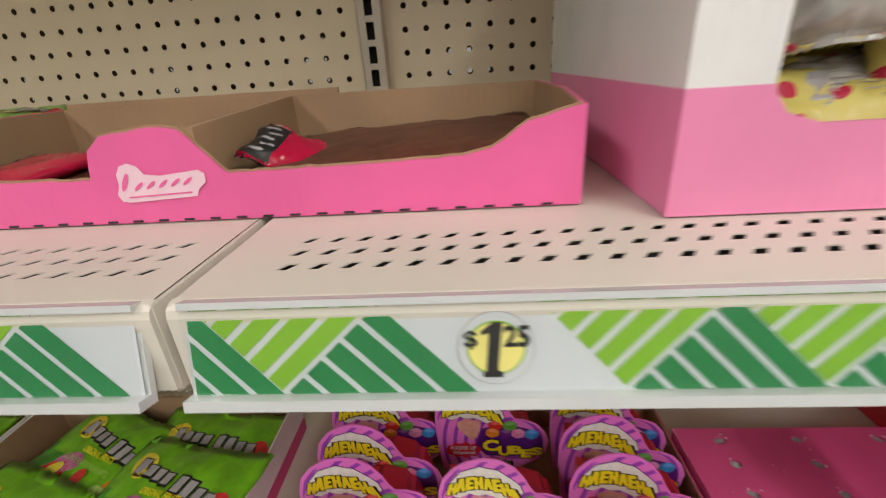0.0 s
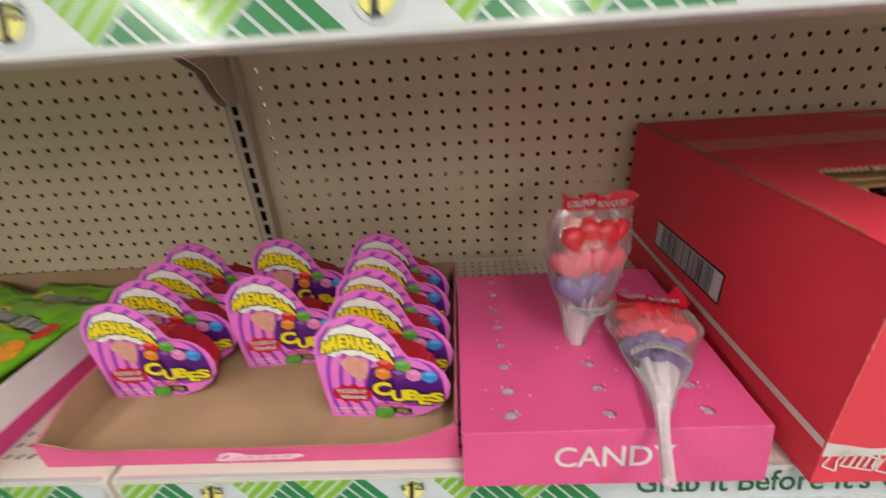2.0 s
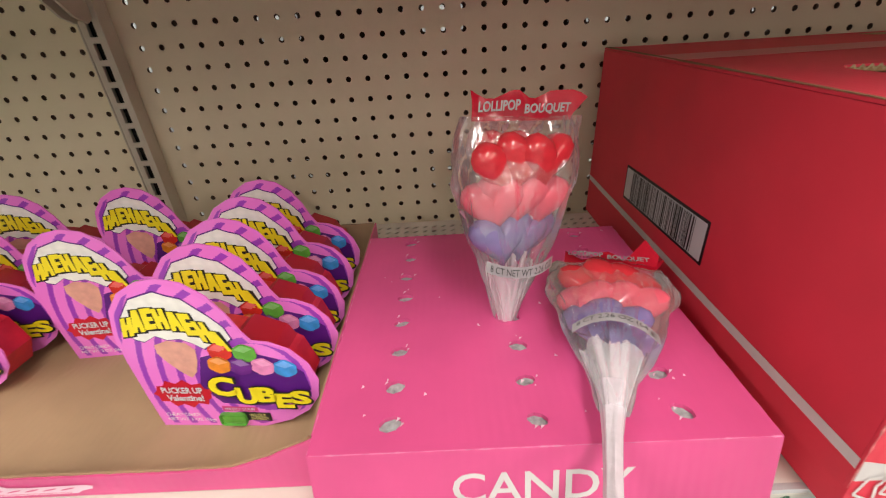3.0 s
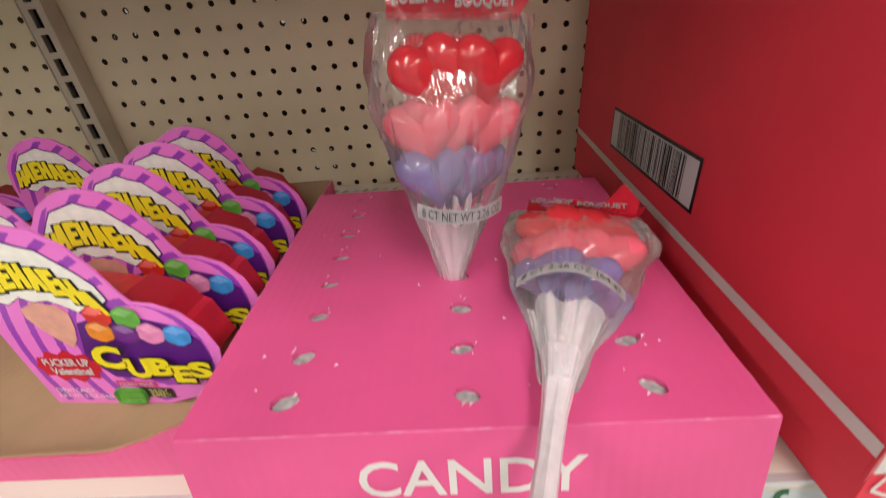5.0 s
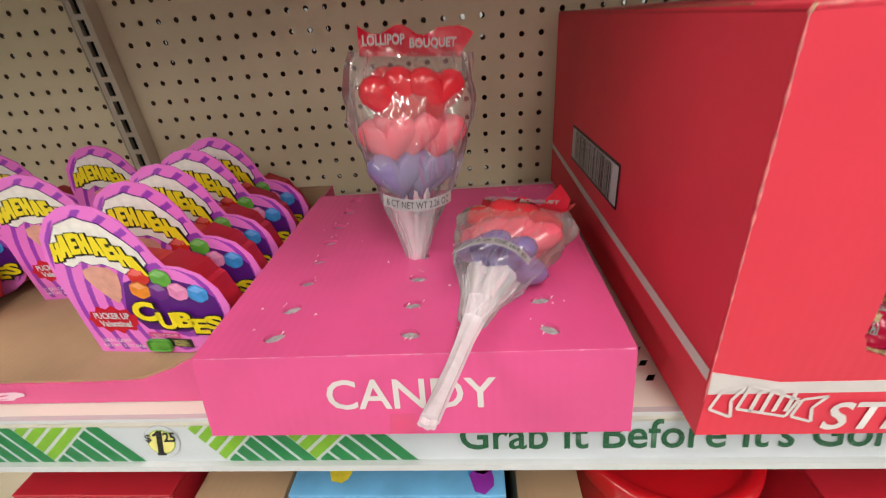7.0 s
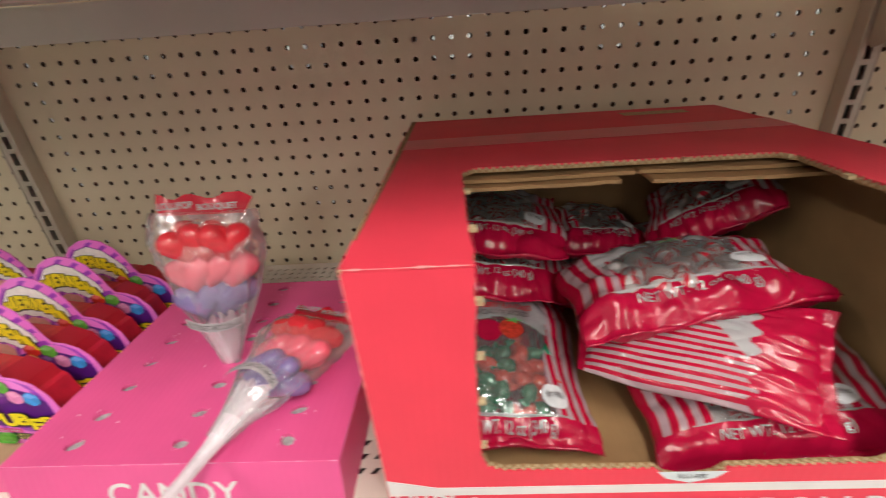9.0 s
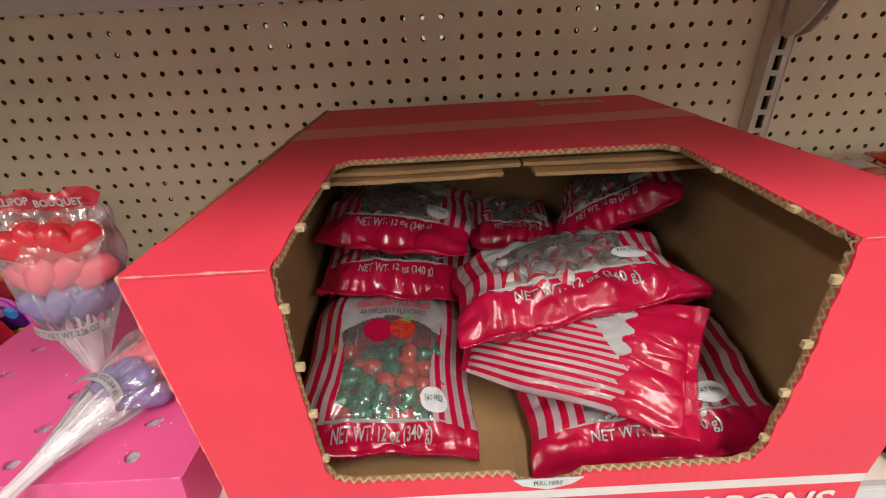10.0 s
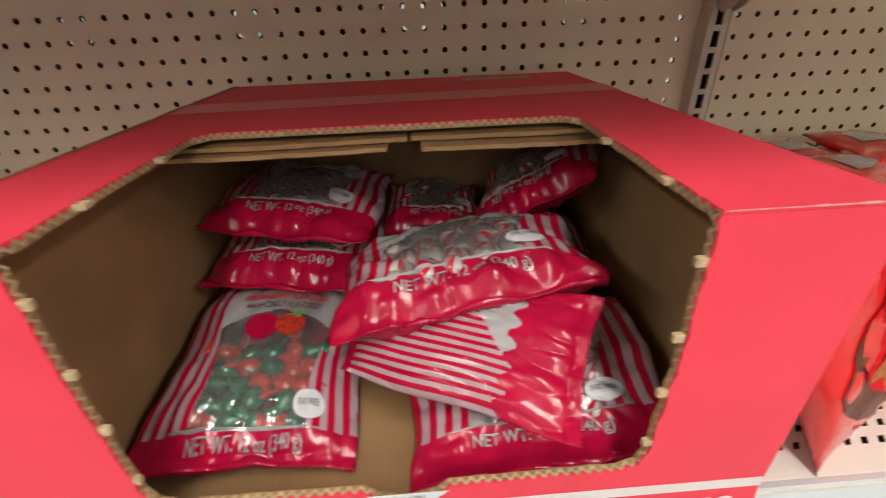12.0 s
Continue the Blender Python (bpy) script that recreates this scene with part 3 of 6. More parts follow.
def warped(x, inset, thick, top, squeeze=0.006):
    bm = bmesh.new()
    n, k = 12, 8
    grid = {}
    for s in (0, 1):
        for i in range(n + 1):
            for j in range(k + 1):
                y, z = RY0 + 0.002 + inset + (RY1 - RY0 - 0.002 - inset * 1.5) * i / n, RZ0 + (top - RZ0) * j / k
                grid[s, i, j] = bm.verts.new((x + thick * s + side_x(y, z, squeeze), y, z))
    for i in range(n):
        for j in range(k):
            bm.faces.new((grid[0, i, j], grid[0, i, j + 1], grid[0, i + 1, j + 1], grid[0, i + 1, j]))
            bm.faces.new((grid[1, i, j], grid[1, i + 1, j], grid[1, i + 1, j + 1], grid[1, i, j + 1]))
    for i in range(n):
        for j in (0, k):
            bm.faces.new((grid[0, i, j], grid[0, i + 1, j], grid[1, i + 1, j], grid[1, i, j]))
    for j in range(k):
        for i in (0, n):
            bm.faces.new((grid[0, i, j], grid[1, i, j], grid[1, i, j + 1], grid[0, i, j + 1]))
    bmesh.ops.recalc_face_normals(bm, faces=bm.faces[:])
    return bm


def on_side(poly, lift):
    """A printed outline given by y and z, laid on the crushed side."""
    bm = bmesh.new()
    vs = [bm.verts.new((RX0 - lift + side_x(y, z), y, z)) for y, z in poly]
    bm.faces.new(vs)
    return bm


def red_carton():
    t = thing("bon_bon_carton", "red corrugated display carton with a torn-open window of kraft card", "carton")
    r = 0.014
    left = [(OX0, RZ1), (OX0 - 0.002, 1.22), (OX0, OZ + r), (OX0 + 0.004, OZ + 0.004), (OX0 + r, OZ)]
    right = [(OX1 - r, OZ), (OX1 - 0.004, OZ + 0.004), (OX1, OZ + r), (OX1 + 0.002, 1.21), (OX1, RZ1)]
    mid = [(OX0 + r, OZ), (0.757, OZ - 0.001), (0.764, OZ - 0.008), (0.781, OZ - 0.013), (0.797, OZ - 0.008), (0.804, OZ - 0.001), (OX1 - r, OZ)]
    rag = ragged(left, 0.0007, 0.005, 3)[:-1] + ragged(mid, 0.0006, 0.005, 4)[:-1] + ragged(right, 0.0008, 0.005, 5)
    poly = [(RX0 + 0.006, RZ0), (RX1 - 0.004, RZ0), (RX1, RZ1 - 0.002)] + [(x, min(z, RZ1 - 0.002)) for x, z in rag[::-1]] + [(RX0, RZ1 - 0.002)]
    part("front_panel", prism(poly, RY0, RY0 + 0.0018), RED, t)
    back_layer = [(RX0 + 0.011, RZ0), (RX1 - 0.009, RZ0), (RX1 - 0.006, RZ1 - 0.006)] + [(x + (0.0003 if x < 0.78 else -0.0003) * (z > OZ + 0.006), z + 0.0003 * (z < OZ + 0.006)) for x, z in rag[::-1] if z < RZ1 - 0.008] + [(RX0 + 0.006, RZ1 - 0.006)]
    part("front_liner", prism(back_layer, RY0 + 0.002, RY0 + 0.0052), KRAFT_SHADED, t, "brown kraft inner face")
    # top with its part of the window
    tl = ragged([(OX0, RY0), (OX0 - 0.003, -0.38), (OX0 - 0.004, OY - 0.012), (OX0 + 0.006, OY)], 0.0007, 0.005, 8)
    tr = ragged([(OX1 - 0.006, OY), (OX1 + 0.004, OY - 0.012), (OX1 + 0.002, -0.38), (OX1, RY0)], 0.0007, 0.005, 9)
    top = [(RX0, RY0 - 0.0002)] + tl + tr + [(RX1, RY0 - 0.0002), (RX1, RY1), (RX0, RY1)]
    part("top_panel", prism(top, RZ1 - 0.0018, RZ1, "xy"), RED, t)
    inner = [(RX0 + 0.004, RY0 + 0.0055)] + [(x + (0.0003 if x < 0.78 else -0.0003), max(y, RY0 + 0.0055) - 0.0003) for x, y in tl[2:] + tr[:-2]] + [(RX1 - 0.004, RY0 + 0.0055), (RX1 - 0.004, RY1 + 0.004), (RX0 + 0.004, RY1 + 0.004)]
    part("top_liner", prism(inner, RZ1 - 0.005, RZ1 - 0.002, "xy"), KRAFT_SHADED, t, "brown kraft inner face")
    part("side_panel", warped(RX0, 0.0, 0.0018, RZ1 - 0.0022), RED, t)
    part("side_panel", warped(RX1 - 0.0018, 0.0, 0.0018, RZ1 - 0.0022, -0.004), RED, t)
    part("side_liner", warped(RX0 + 0.002, 0.0055, 0.0028, RZ1 - 0.0055), KRAFT_SHADED, t, "brown kraft inner face")
    part("side_liner", warped(RX1 - 0.0048, 0.0055, 0.0028, RZ1 - 0.0055, -0.004), KRAFT_SHADED, t, "brown kraft inner face")
    part("back_panel", box(RX0 + 0.002, RX1 - 0.002, RY1 - 0.0018, RY1, RZ0, RZ1 - 0.002), RED, t)
    part("back_liner", box(RX0 + 0.005, RX1 - 0.005, RY1 - 0.005, RY1 - 0.002, RZ0, RZ1 - 0.0055), KRAFT_SHADED, t, "brown kraft inner face")
    part("base", prism([(RX0 + 0.013, RY0 + 0.0055), (RX1 - 0.009, RY0 + 0.0055), (RX1 - 0.006, RY1 - 0.0055), (RX0 + 0.007, RY1 - 0.0055), (RX0 + 0.009, -0.28)], RZ0, RZ0 + 0.004, "xy"), KRAFT_SHADED, t)
    # bare corrugated edges round the window
    bm = bmesh.new()
    fluted_edge([(x, RY0, z) for x, z in ragged(left, 0, 0.02)] + [(x, RY0, z) for x, z in mid[1:-1]] + [(x, RY0, z) for x, z in ragged(right, 0, 0.02)], (0, 1, 0), bm)
    fluted_edge([(OX1, RY0 + 0.004, RZ1), (OX1 + 0.002, -0.38, RZ1), (OX1 + 0.004, OY - 0.012, RZ1), (OX1 - 0.006, OY, RZ1), (OX0 + 0.006, OY, RZ1), (OX0 - 0.004, OY - 0.012, RZ1), (OX0 - 0.003, -0.38, RZ1), (OX0, RY0 + 0.004, RZ1)], (0, 0, -1), bm)
    part("fluted_edge", bm, KRAFT_PALE, t, "pale wavy corrugated cut edge")
    # hinge tabs left by the perforation
    rnd = random.Random(12)
    for x, y, z, ax in ((OX0, RY0, 1.262, 0), (OX0, RY0, 1.225, 0), (OX0, RY0, 1.19, 0), (OX0, RY0, 1.152, 0), (OX1, RY0, 1.262, 0), (OX1, RY0, 1.222, 0), (OX1, RY0, 1.187, 0), (OX1, RY0, 1.15, 0),
                        (OX0 - 0.003, -0.41, RZ1, 1), (OX0 - 0.004, -0.34, RZ1, 1), (OX1 + 0.003, -0.42, RZ1, 1), (OX1 + 0.003, -0.35, RZ1, 1), (OX1 + 0.003, -0.29, RZ1, 1), (0.70, OY, RZ1, 2), (0.765, OY, RZ1, 2), (0.83, OY, RZ1, 2)):
        s = 1 if x < 0.78 else -1
        if ax == 0:
            b = box(x - 0.001, x + 0.0036, y + 0.0004, y + 0.0035, z - 0.0026, z + 0.0020, 0.0005) if s > 0 else box(x - 0.0040, x + 0.001, y + 0.0004, y + 0.0035, z - 0.0026, z + 0.0020, 0.0005)
        elif ax == 1:
            b = box(min(x, x + s * 0.006), max(x, x + s * 0.006), y - 0.003, y + 0.003, z - 0.0036, z - 0.0004, 0.0005)
        else:
            b = box(x - 0.003, x + 0.003, y - 0.005, y + 0.001, z - 0.0036, z - 0.0004, 0.0005)
        part("torn_tab", b, KRAFT_PALE, t, "torn pale card tab")
    # scuffed paper on the inner right wall
    part("torn_patch", prism([(-0.405, 1.14), (-0.372, 1.141), (-0.385, 1.158), (-0.398, 1.176), (-0.404, 1.2), (-0.4095, 1.17)], RX1 - 0.0054, RX1 - 0.0050, "yz"), KRAFT_PALE, t, "pale torn patch of card")
    rnd = random.Random(15)
    for k in range(9):
        zz = 1.140 + 0.0125 * k
        part("torn_patch", prism([(RY0 + 0.007, zz), (RY0 + 0.013 + rnd.uniform(0, 0.012), zz + 0.001), (RY0 + 0.011 + rnd.uniform(0, 0.010), zz + 0.007), (RY0 + 0.007, zz + 0.008 + rnd.uniform(0, 0.003))], RX0 + 0.0086, RX0 + 0.0098 + 0.001 * rnd.random(), "yz"), KRAFT_PALE, t, "pale torn patch of card")
    # layered flaps under the top
    for k, (a, b, dz, over) in enumerate(((RX0 + 0.006, 0.79, 0.0092, 0.004), (0.793, RX1 - 0.006, 0.0092, 0.002), (RX0 + 0.006, 0.775, 0.0138, 0.012), (0.80, RX1 - 0.006, 0.0138, 0.016))):
        ys = [(a, RY1 + -0.006), (b, RY1 - 0.006)] + ragged([(b, OY - over), ((a + b) / 2, OY - over - 0.004), (a, OY - over)], 0.0012, 0.012, 20 + k)
        part("inner_flap", prism(ys, RZ1 - dz - 0.0032, RZ1 - dz, "xy"), KRAFT_SHADED, t, "folded brown inner flap")
    # printing
    y = RY0 - 0.0004
    part("white_band", prism([(RX0 + 0.0060, 1.1045), (RX1 - 0.004, 1.1045), (RX1 - 0.004, 1.1125), (RX0 + 0.04, 1.1125), (RX0 + 0.0050, 1.1205)], y - 0.0001, y + 0.0002), OFFWHITE_INK, t, "white printed line")
    for k in range(10):
        a, b = RY0 + 0.001 + 0.0424 * k, RY0 + 0.001 + 0.0424 * (k + 1)
        part("white_band", on_side([(a, 1.1130 + 0.0007 * k), (b, 1.1137 + 0.0007 * k), (b, 1.1215 + 0.0006 * k), (a, 1.1209 + 0.0006 * k)], 0.0005), OFFWHITE_INK, t, "white printed line")
    bm = bmesh.new()
    low, high = RZ0 + 0.0005, 1.1044
    rows = [[(RX0 + 0.0015, RY1, high), (RX0 + 0.0055, RY0 - 0.0003, high), (RX1 - 0.0040, RY0 - 0.0003, high), (RX1 + 0.0002, RY1, high)],
            [(RX0 - 0.0004, RY1, low), (RX0 + 0.0048, RY0 - 0.0022, low), (RX1 - 0.0020, RY0 - 0.0022, low), (RX1 + 0.0012, RY1, low)]]
    for inset in (0.0, 0.0018):
        q = [[bm.verts.new((x + (inset if x < 0.78 else -inset), yy + inset, z)) for x, yy, z in row] for row in rows]
        for k in range(3):
            bm.faces.new((q[0][k], q[1][k], q[1][k + 1], q[0][k + 1]))
    bmesh.ops.recalc_face_normals(bm, faces=bm.faces[:])
    part("printed_foot", bm, RED, t, "red printed foot of the carton")
    slope = (0, 0.0019, high - low)
    words_on("STRAWBERRY BON BONS", OFFWHITE_INK, t, (0.642, RY0 - 0.0028, 1.0785), (1, 0, 0), slope, 0.329, 0.020, "lettering", "white printed title", bold=0.02, slant=0.15)
    # outline drawing of a wrapped sweet
    for q in ([(0, .006), (.012, .0), (.010, .012), (.016, .022), (.004, .018)], [(.014, .006), (.040, .0), (.044, .012), (.018, .022)], [(.043, .0), (.054, -.004), (.052, .006), (.058, .014), (.046, .012)]):
        for (ax, az), (bx, bz) in zip(q, q[1:] + q[:1]):
            d = Vector((bx - ax, bz - az)).normalized()
            n = Vector((-d.y, d.x)) * 0.0009
            part("sweet_drawing", sheet([(ax + n.x, az + n.y), (bx + n.x, bz + n.y), (bx - n.x, bz - n.y), (ax - n.x, az - n.y)], (RX0 + 0.008, RY0 - 0.0024, 1.089), (1, 0, 0), slope), OFFWHITE_INK, t, "white line of a wrapped sweet drawing")
    for k in range(4):
        u = 0.02 + 0.006 * k
        part("sweet_drawing", sheet([(u, .004), (u + .0022, .0036), (u + .0046, .017), (u + .0024, .0176)], (RX0 + 0.008, RY0 - 0.0024, 1.089), (1, 0, 0), slope), OFFWHITE_INK, t, "white line of a wrapped sweet drawing")
    part("pull_tab", prism([(0.759, OZ - 0.003), (0.765, OZ - 0.009), (0.781, OZ - 0.0135), (0.796, OZ - 0.009), (0.803, OZ - 0.003)], y - 0.0008, y - 0.0002), WHITE, t, "white half-round pull tab")
    words_on("PULL HERE", BLACK, t, (0.772, y - 0.0012, OZ - 0.0085), (1, 0, 0), (0, 0, 1), 0.018, 0.004, "lettering")
    # barcode on the side
    on_label = lambda poly, lift: on_side([(py + 0.016, pz - 0.005) for py, pz in poly], lift)
    lab = part("barcode_label", on_label([(-0.162, 1.1435), (-0.162, 1.1815), (-0.24, 1.1835), (-0.319, 1.1855), (-0.319, 1.1465), (-0.24, 1.145)], 0.0005), BLACK, t, "black-framed barcode label")
    part("label_paper", on_label([(-0.1645, 1.1465), (-0.1645, 1.1790), (-0.24, 1.1809), (-0.3165, 1.1828), (-0.3165, 1.1492), (-0.24, 1.148)], 0.0009), WHITE, lab)
    rnd = random.Random(77)
    yy = -0.181
    while yy > -0.303:
        w = rnd.choice((0.0007, 0.0007, 0.0014, 0.0021))
        q = (yy + 0.1645) / (-0.152)
        part("barcode_bar", on_label([(yy, 1.1475 + 0.0025 * q), (yy, 1.1782 + 0.0036 * q), (yy - w, 1.1782 + 0.0036 * q), (yy - w, 1.1475 + 0.0025 * q)], 0.0013), BLACK, lab)
        yy -= w + rnd.choice((0.0008, 0.0008, 0.0015, 0.0022))
    words_on("47170514240", RED_DEEP, t, (RX0 + 0.0010, -0.172, 1.1295), (0.022, -1, 0.02), (-0.04, 0, 1), 0.085, 0.006, "lettering")
    # tape over the top seam, paper label
    part("top_tape", prism([(RX0 - 0.001, -0.205), (RX1 + 0.001, -0.188), (RX1 + 0.001, -0.142), (RX0 - 0.001, -0.158)], RZ1 + 0.0003, RZ1 + 0.0006, "xy"), TAPED, t, "band of clear packing tape")
    part("paper_label", prism([(0.853, -0.078), (0.934, -0.078), (0.935, -0.058), (0.852, -0.058)], RZ1 + 0.0003, RZ1 + 0.0007, "xy"), KRAFT_PALE, t, "small worn paper label")
    # open seam along the folded side edge, rubbed folds
    gap = ragged([(RX0 + 0.0005, RY0 + 0.035), (RX0 + 0.0012, -0.25), (RX0 + 0.0008, RY1)], 0.0004, 0.008, 31)
    part("side_cut_edge", prism(gap + [(RX0 + 0.0062, RY1), (RX0 + 0.0055, -0.25), (RX0 + 0.0020, RY0 + 0.035)], RZ1 + 0.0002, RZ1 + 0.0007, "xy"), KRAFT_DARK, t, "bare brown cut edge")
    worn_fold(t, (RX0 + 0.001, RY0, RZ1 - 0.0004), (OX0 - 0.002, RY0, RZ1 - 0.0004), RUBBED_RED, 44)
    worn_fold(t, (OX1 + 0.002, RY0, RZ1 - 0.0004), (RX1 - 0.001, RY0, RZ1 - 0.0004), RUBBED_RED, 45)
    worn_fold(t, (RX0 + 0.0002, RY0, RZ1 - 0.001), (RX0 + 0.0062, RY0, RZ0 + 0.001), RUBBED_RED, 46, 0.0006)
    worn_fold(t, (RX0 + 0.0003, RY0 + 0.0003, RZ1 - 0.003), (RX0 + 0.0012, RY0, RZ1 + 0.0002), KRAFT_PALE, 47, 0.0016, "torn pale corner")
    return t


red_carton()


# ---- trays ----
def low_tray(name, label, x0, x1, y0, y1, z0, front, height, outer, base_band=None):
    """A shallow open tray: front is the outline of its front top edge from left to right."""
    t = thing(name, label, "tray")
    th = 0.0026
    edge = ragged(front, 0.0004, 0.006, int(abs(x0) * 1000))
    part("front_panel", prism([(x0, z0), (x1, z0)] + edge[::-1], y0, y0 + th * 0.5), outer, t)
    part("front_liner", prism([(x0 + th, z0), (x1 - th, z0)] + [(min(max(x, x0 + th), x1 - th), z + 0.0011) for x, z in edge[::-1]], y0 + th * 0.5 + 0.0002, y0 + th), KRAFT, t, "brown kraft inner face")
    zl, zr = front[0][1], front[-1][1]
    for a, b, zf in ((x0, x0 + th * 0.5, zl), (x1 - th * 0.5, x1, zr)):
        part("side_panel", prism([(y0 + th, z0), (y1, z0), (y1, z0 + height), (y0 + 0.05, z0 + height), (y0 + th, zf)], a, b, "yz"), outer, t)
    for a, b, zf in ((x0 + th * 0.5 + 0.0002, x0 + th, zl), (x1 - th, x1 - th * 0.5 - 0.0002, zr)):
        part("side_liner", prism([(y0 + th, z0), (y1 - th, z0), (y1 - th, z0 + height - 0.0004), (y0 + 0.05, z0 + height - 0.0004), (y0 + th, zf - 0.0004)], a, b, "yz"), KRAFT, t, "brown kraft inner face")
    part("back_panel", box(x0 + th, x1 - th, y1 - th, y1, z0, z0 + height), KRAFT, t)
    part("base", box(x0 + th, x1 - th, y0 + th, y1 - th, z0, z0 + 0.0025), KRAFT, t)
    return t


U = DECK_UP + 0.001
choc = low_tray("chocolate_tray", "torn pink card tray with kraft lining, nearly empty", -0.262, 0.126, -0.362, -0.219, U,
                [(-0.262, 1.507), (-0.24, 1.503), (-0.222, 1.486), (-0.126, 1.484), (-0.122, 1.499), (-0.113, 1.506), (-0.085, 1.509), (-0.072, 1.507), (-0.064, 1.498), (-0.052, 1.4845), (0.02, 1.4855), (0.068, 1.487), (0.082, 1.490), (0.10, 1.502), (0.126, 1.508)], 0.0525, TRAY_PINK)
part("divider", prism([(-0.3585, U + 0.003), (-0.222, U + 0.003), (-0.222, 1.5125), (-0.3585, 1.5075)], -0.0695, -0.066, "yz"), KRAFT, choc, "brown card divider")
part("back_flap", box(-0.258, -0.03, -0.2185, -0.216, U, 1.5165), KRAFT, choc, "taller torn kraft flap")
logo_blob(choc, (-0.1135, -0.3626, 1.4715), (1, 0, 0.02), (0, 0, 1), 0.050, 0.0205, PINK_INK, TRAY_PINK)

for k in range(26):
    dx = -0.256 + 0.0145 * k
    # Slots drawn as near-black blocks, their inner shade given by the colour.
    part("cut_slot", box(dx, dx + 0.0055, -0.3624, -0.3615, U + 0.0004, U + 0.0015), DARK, choc)

hearts = low_tray("heart_box_tray", "pink card tray with kraft floor, half full of heart boxes", -0.109, 0.2895, -0.430, -0.140, DECK_LOW + 0.001,
                  [(-0.109, 1.104), (-0.098, 1.1025), (-0.075, 1.0945), (-0.04, 1.0925), (0.20, 1.0925), (0.235, 1.094), (0.26, 1.103), (0.2895, 1.118)], 0.046, PINK)
logo_blob(hearts, (0.06, -0.4306, 1.0775), (1, 0, 0), (0, 0, 1), 0.085, 0.012, PINK_INK, PINK)


def fruit_tray(x0, x1):
    z = DECK_LOW + 0.001
    t = low_tray("fruit_candy_tray", "white card tray with pink base and kraft lining", x0, x1, -0.452, -0.140, z, [(x0, z + 0.058), (x0 + 0.03, z + 0.05), (x0 + 0.06, z + 0.022), (x1 - 0.05, z + 0.022), (x1 - 0.02, z + 0.05), (x1, z + 0.058)], 0.060, WHITE_CARD)
    part("pink_base_band", box(x1 + 0.0003, x1 + 0.0008, -0.4515, -0.141, z + 0.0005, z + 0.021), PINK_DEEP, t, "magenta printed base band")
    part("pink_base_band", box(x0, x1, -0.4528, -0.4523, z + 0.0005, z + 0.018), PINK_DEEP, t, "magenta printed base band")
    return t


fruit_tray(-0.522, -0.170)
fruit_tray(-0.880, -0.528)


# ---- white and pink carton of yellow bags ----
def yellow_carton():
    x0, x1, y0, y1, z0, zp, z1 = 0.157, 0.467, -0.386, -0.10, U, 1.5135, 1.68
    t = thing("valentine_carton", "white over pink card display carton with a cut-out window", "carton")
    a, b, oz, ot, r = 0.191, 0.428, 1.4975, 1.645, 0.022
    hole_low = ragged([(a, zp), (a + 0.001, oz + 0.013), (a + 0.007, oz + 0.005), (a + r, oz)], 0.0003, 0.005, 3) + ragged([(b - r, oz + 0.0), (b - 0.007, oz + 0.005), (b - 0.001, oz + 0.012), (b, zp)], 0.0003, 0.005, 4)
    part("front_pink", prism([(x0, z0), (x1, z0), (x1, zp), (b, zp)] + hole_low[::-1][1:-1] + [(a, zp), (x0, zp)], y0, y0 + 0.003), ROSE, t, "rose pink printed base")
    part("front_white", prism([(x0, zp), (a, zp), (a - 0.001, ot - 0.02), (a + 0.02, ot), (b - 0.02, ot), (b, ot - 0.02), (b, zp), (x1, zp), (x1, z1), (x0, z1)], y0, y0 + 0.003), WHITE_CARD, t, "white printed card")
    for u in (x0, x1 - 0.003):
        part("side_pink", box(u, u + 0.003, y0 + 0.0032, y1, z0, zp), ROSE, t, "rose pink printed base")
        part("side_white", box(u, u + 0.003, y0 + 0.0032, y1, zp, z1), WHITE_CARD, t, "white printed card")
    part("back_panel", box(x0 + 0.0032, x1 - 0.0032, y1 - 0.003, y1, z0, z1), KRAFT, t)
    part("top_panel", box(x0, x1, y0, y1, z1 + 0.0002, z1 + 0.003), WHITE_CARD, t)
    part("base", box(x0 + 0.0032, x1 - 0.0032, y0 + 0.0032, y1 - 0.0032, z0, z0 + 0.003), KRAFT, t)
    part("red_badge", prism([(-0.345, 1.561), (-0.335, 1.566), (-0.330, 1.585), (-0.335, 1.62), (-0.355, 1.62), (-0.360, 1.585)], x0 - 0.0005, x0 - 0.0001, "yz"), RED, t, "plain red emblem shape")
    logo_blob(t, (0.279, y0 - 0.0006, 1.4675), (1, 0, 0.02), (0, 0, 1), 0.058, 0.026, PINK_INK, ROSE)
    return t


yellow_carton()


def plain_carton(name, label, x0, x1, y0, y1, z0, z1, mat):
    t = thing(name, label, "carton")
    part("front_panel", box(x0, x1, y0, y0 + 0.003, z0, z1, 0.0008), mat, t)
    part("back_panel", box(x0, x1, y1 - 0.003, y1, z0, z1, 0.0008), mat, t)
    part("side_panel", box(x0, x0 + 0.003, y0 + 0.0032, y1 - 0.0032, z0, z1), mat, t)
    part("side_panel", box(x1 - 0.003, x1, y0 + 0.0032, y1 - 0.0032, z0, z1), mat, t)
    part("top_panel", box(x0, x1, y0, y1, z1 + 0.0002, z1 + 0.003, 0.0008), mat, t)
    return t


plain_carton("red_carton", "plain dark red card carton on the upper shelf", 0.476, 0.86, -0.392, -0.10, U, 1.68, RED_DEEP)


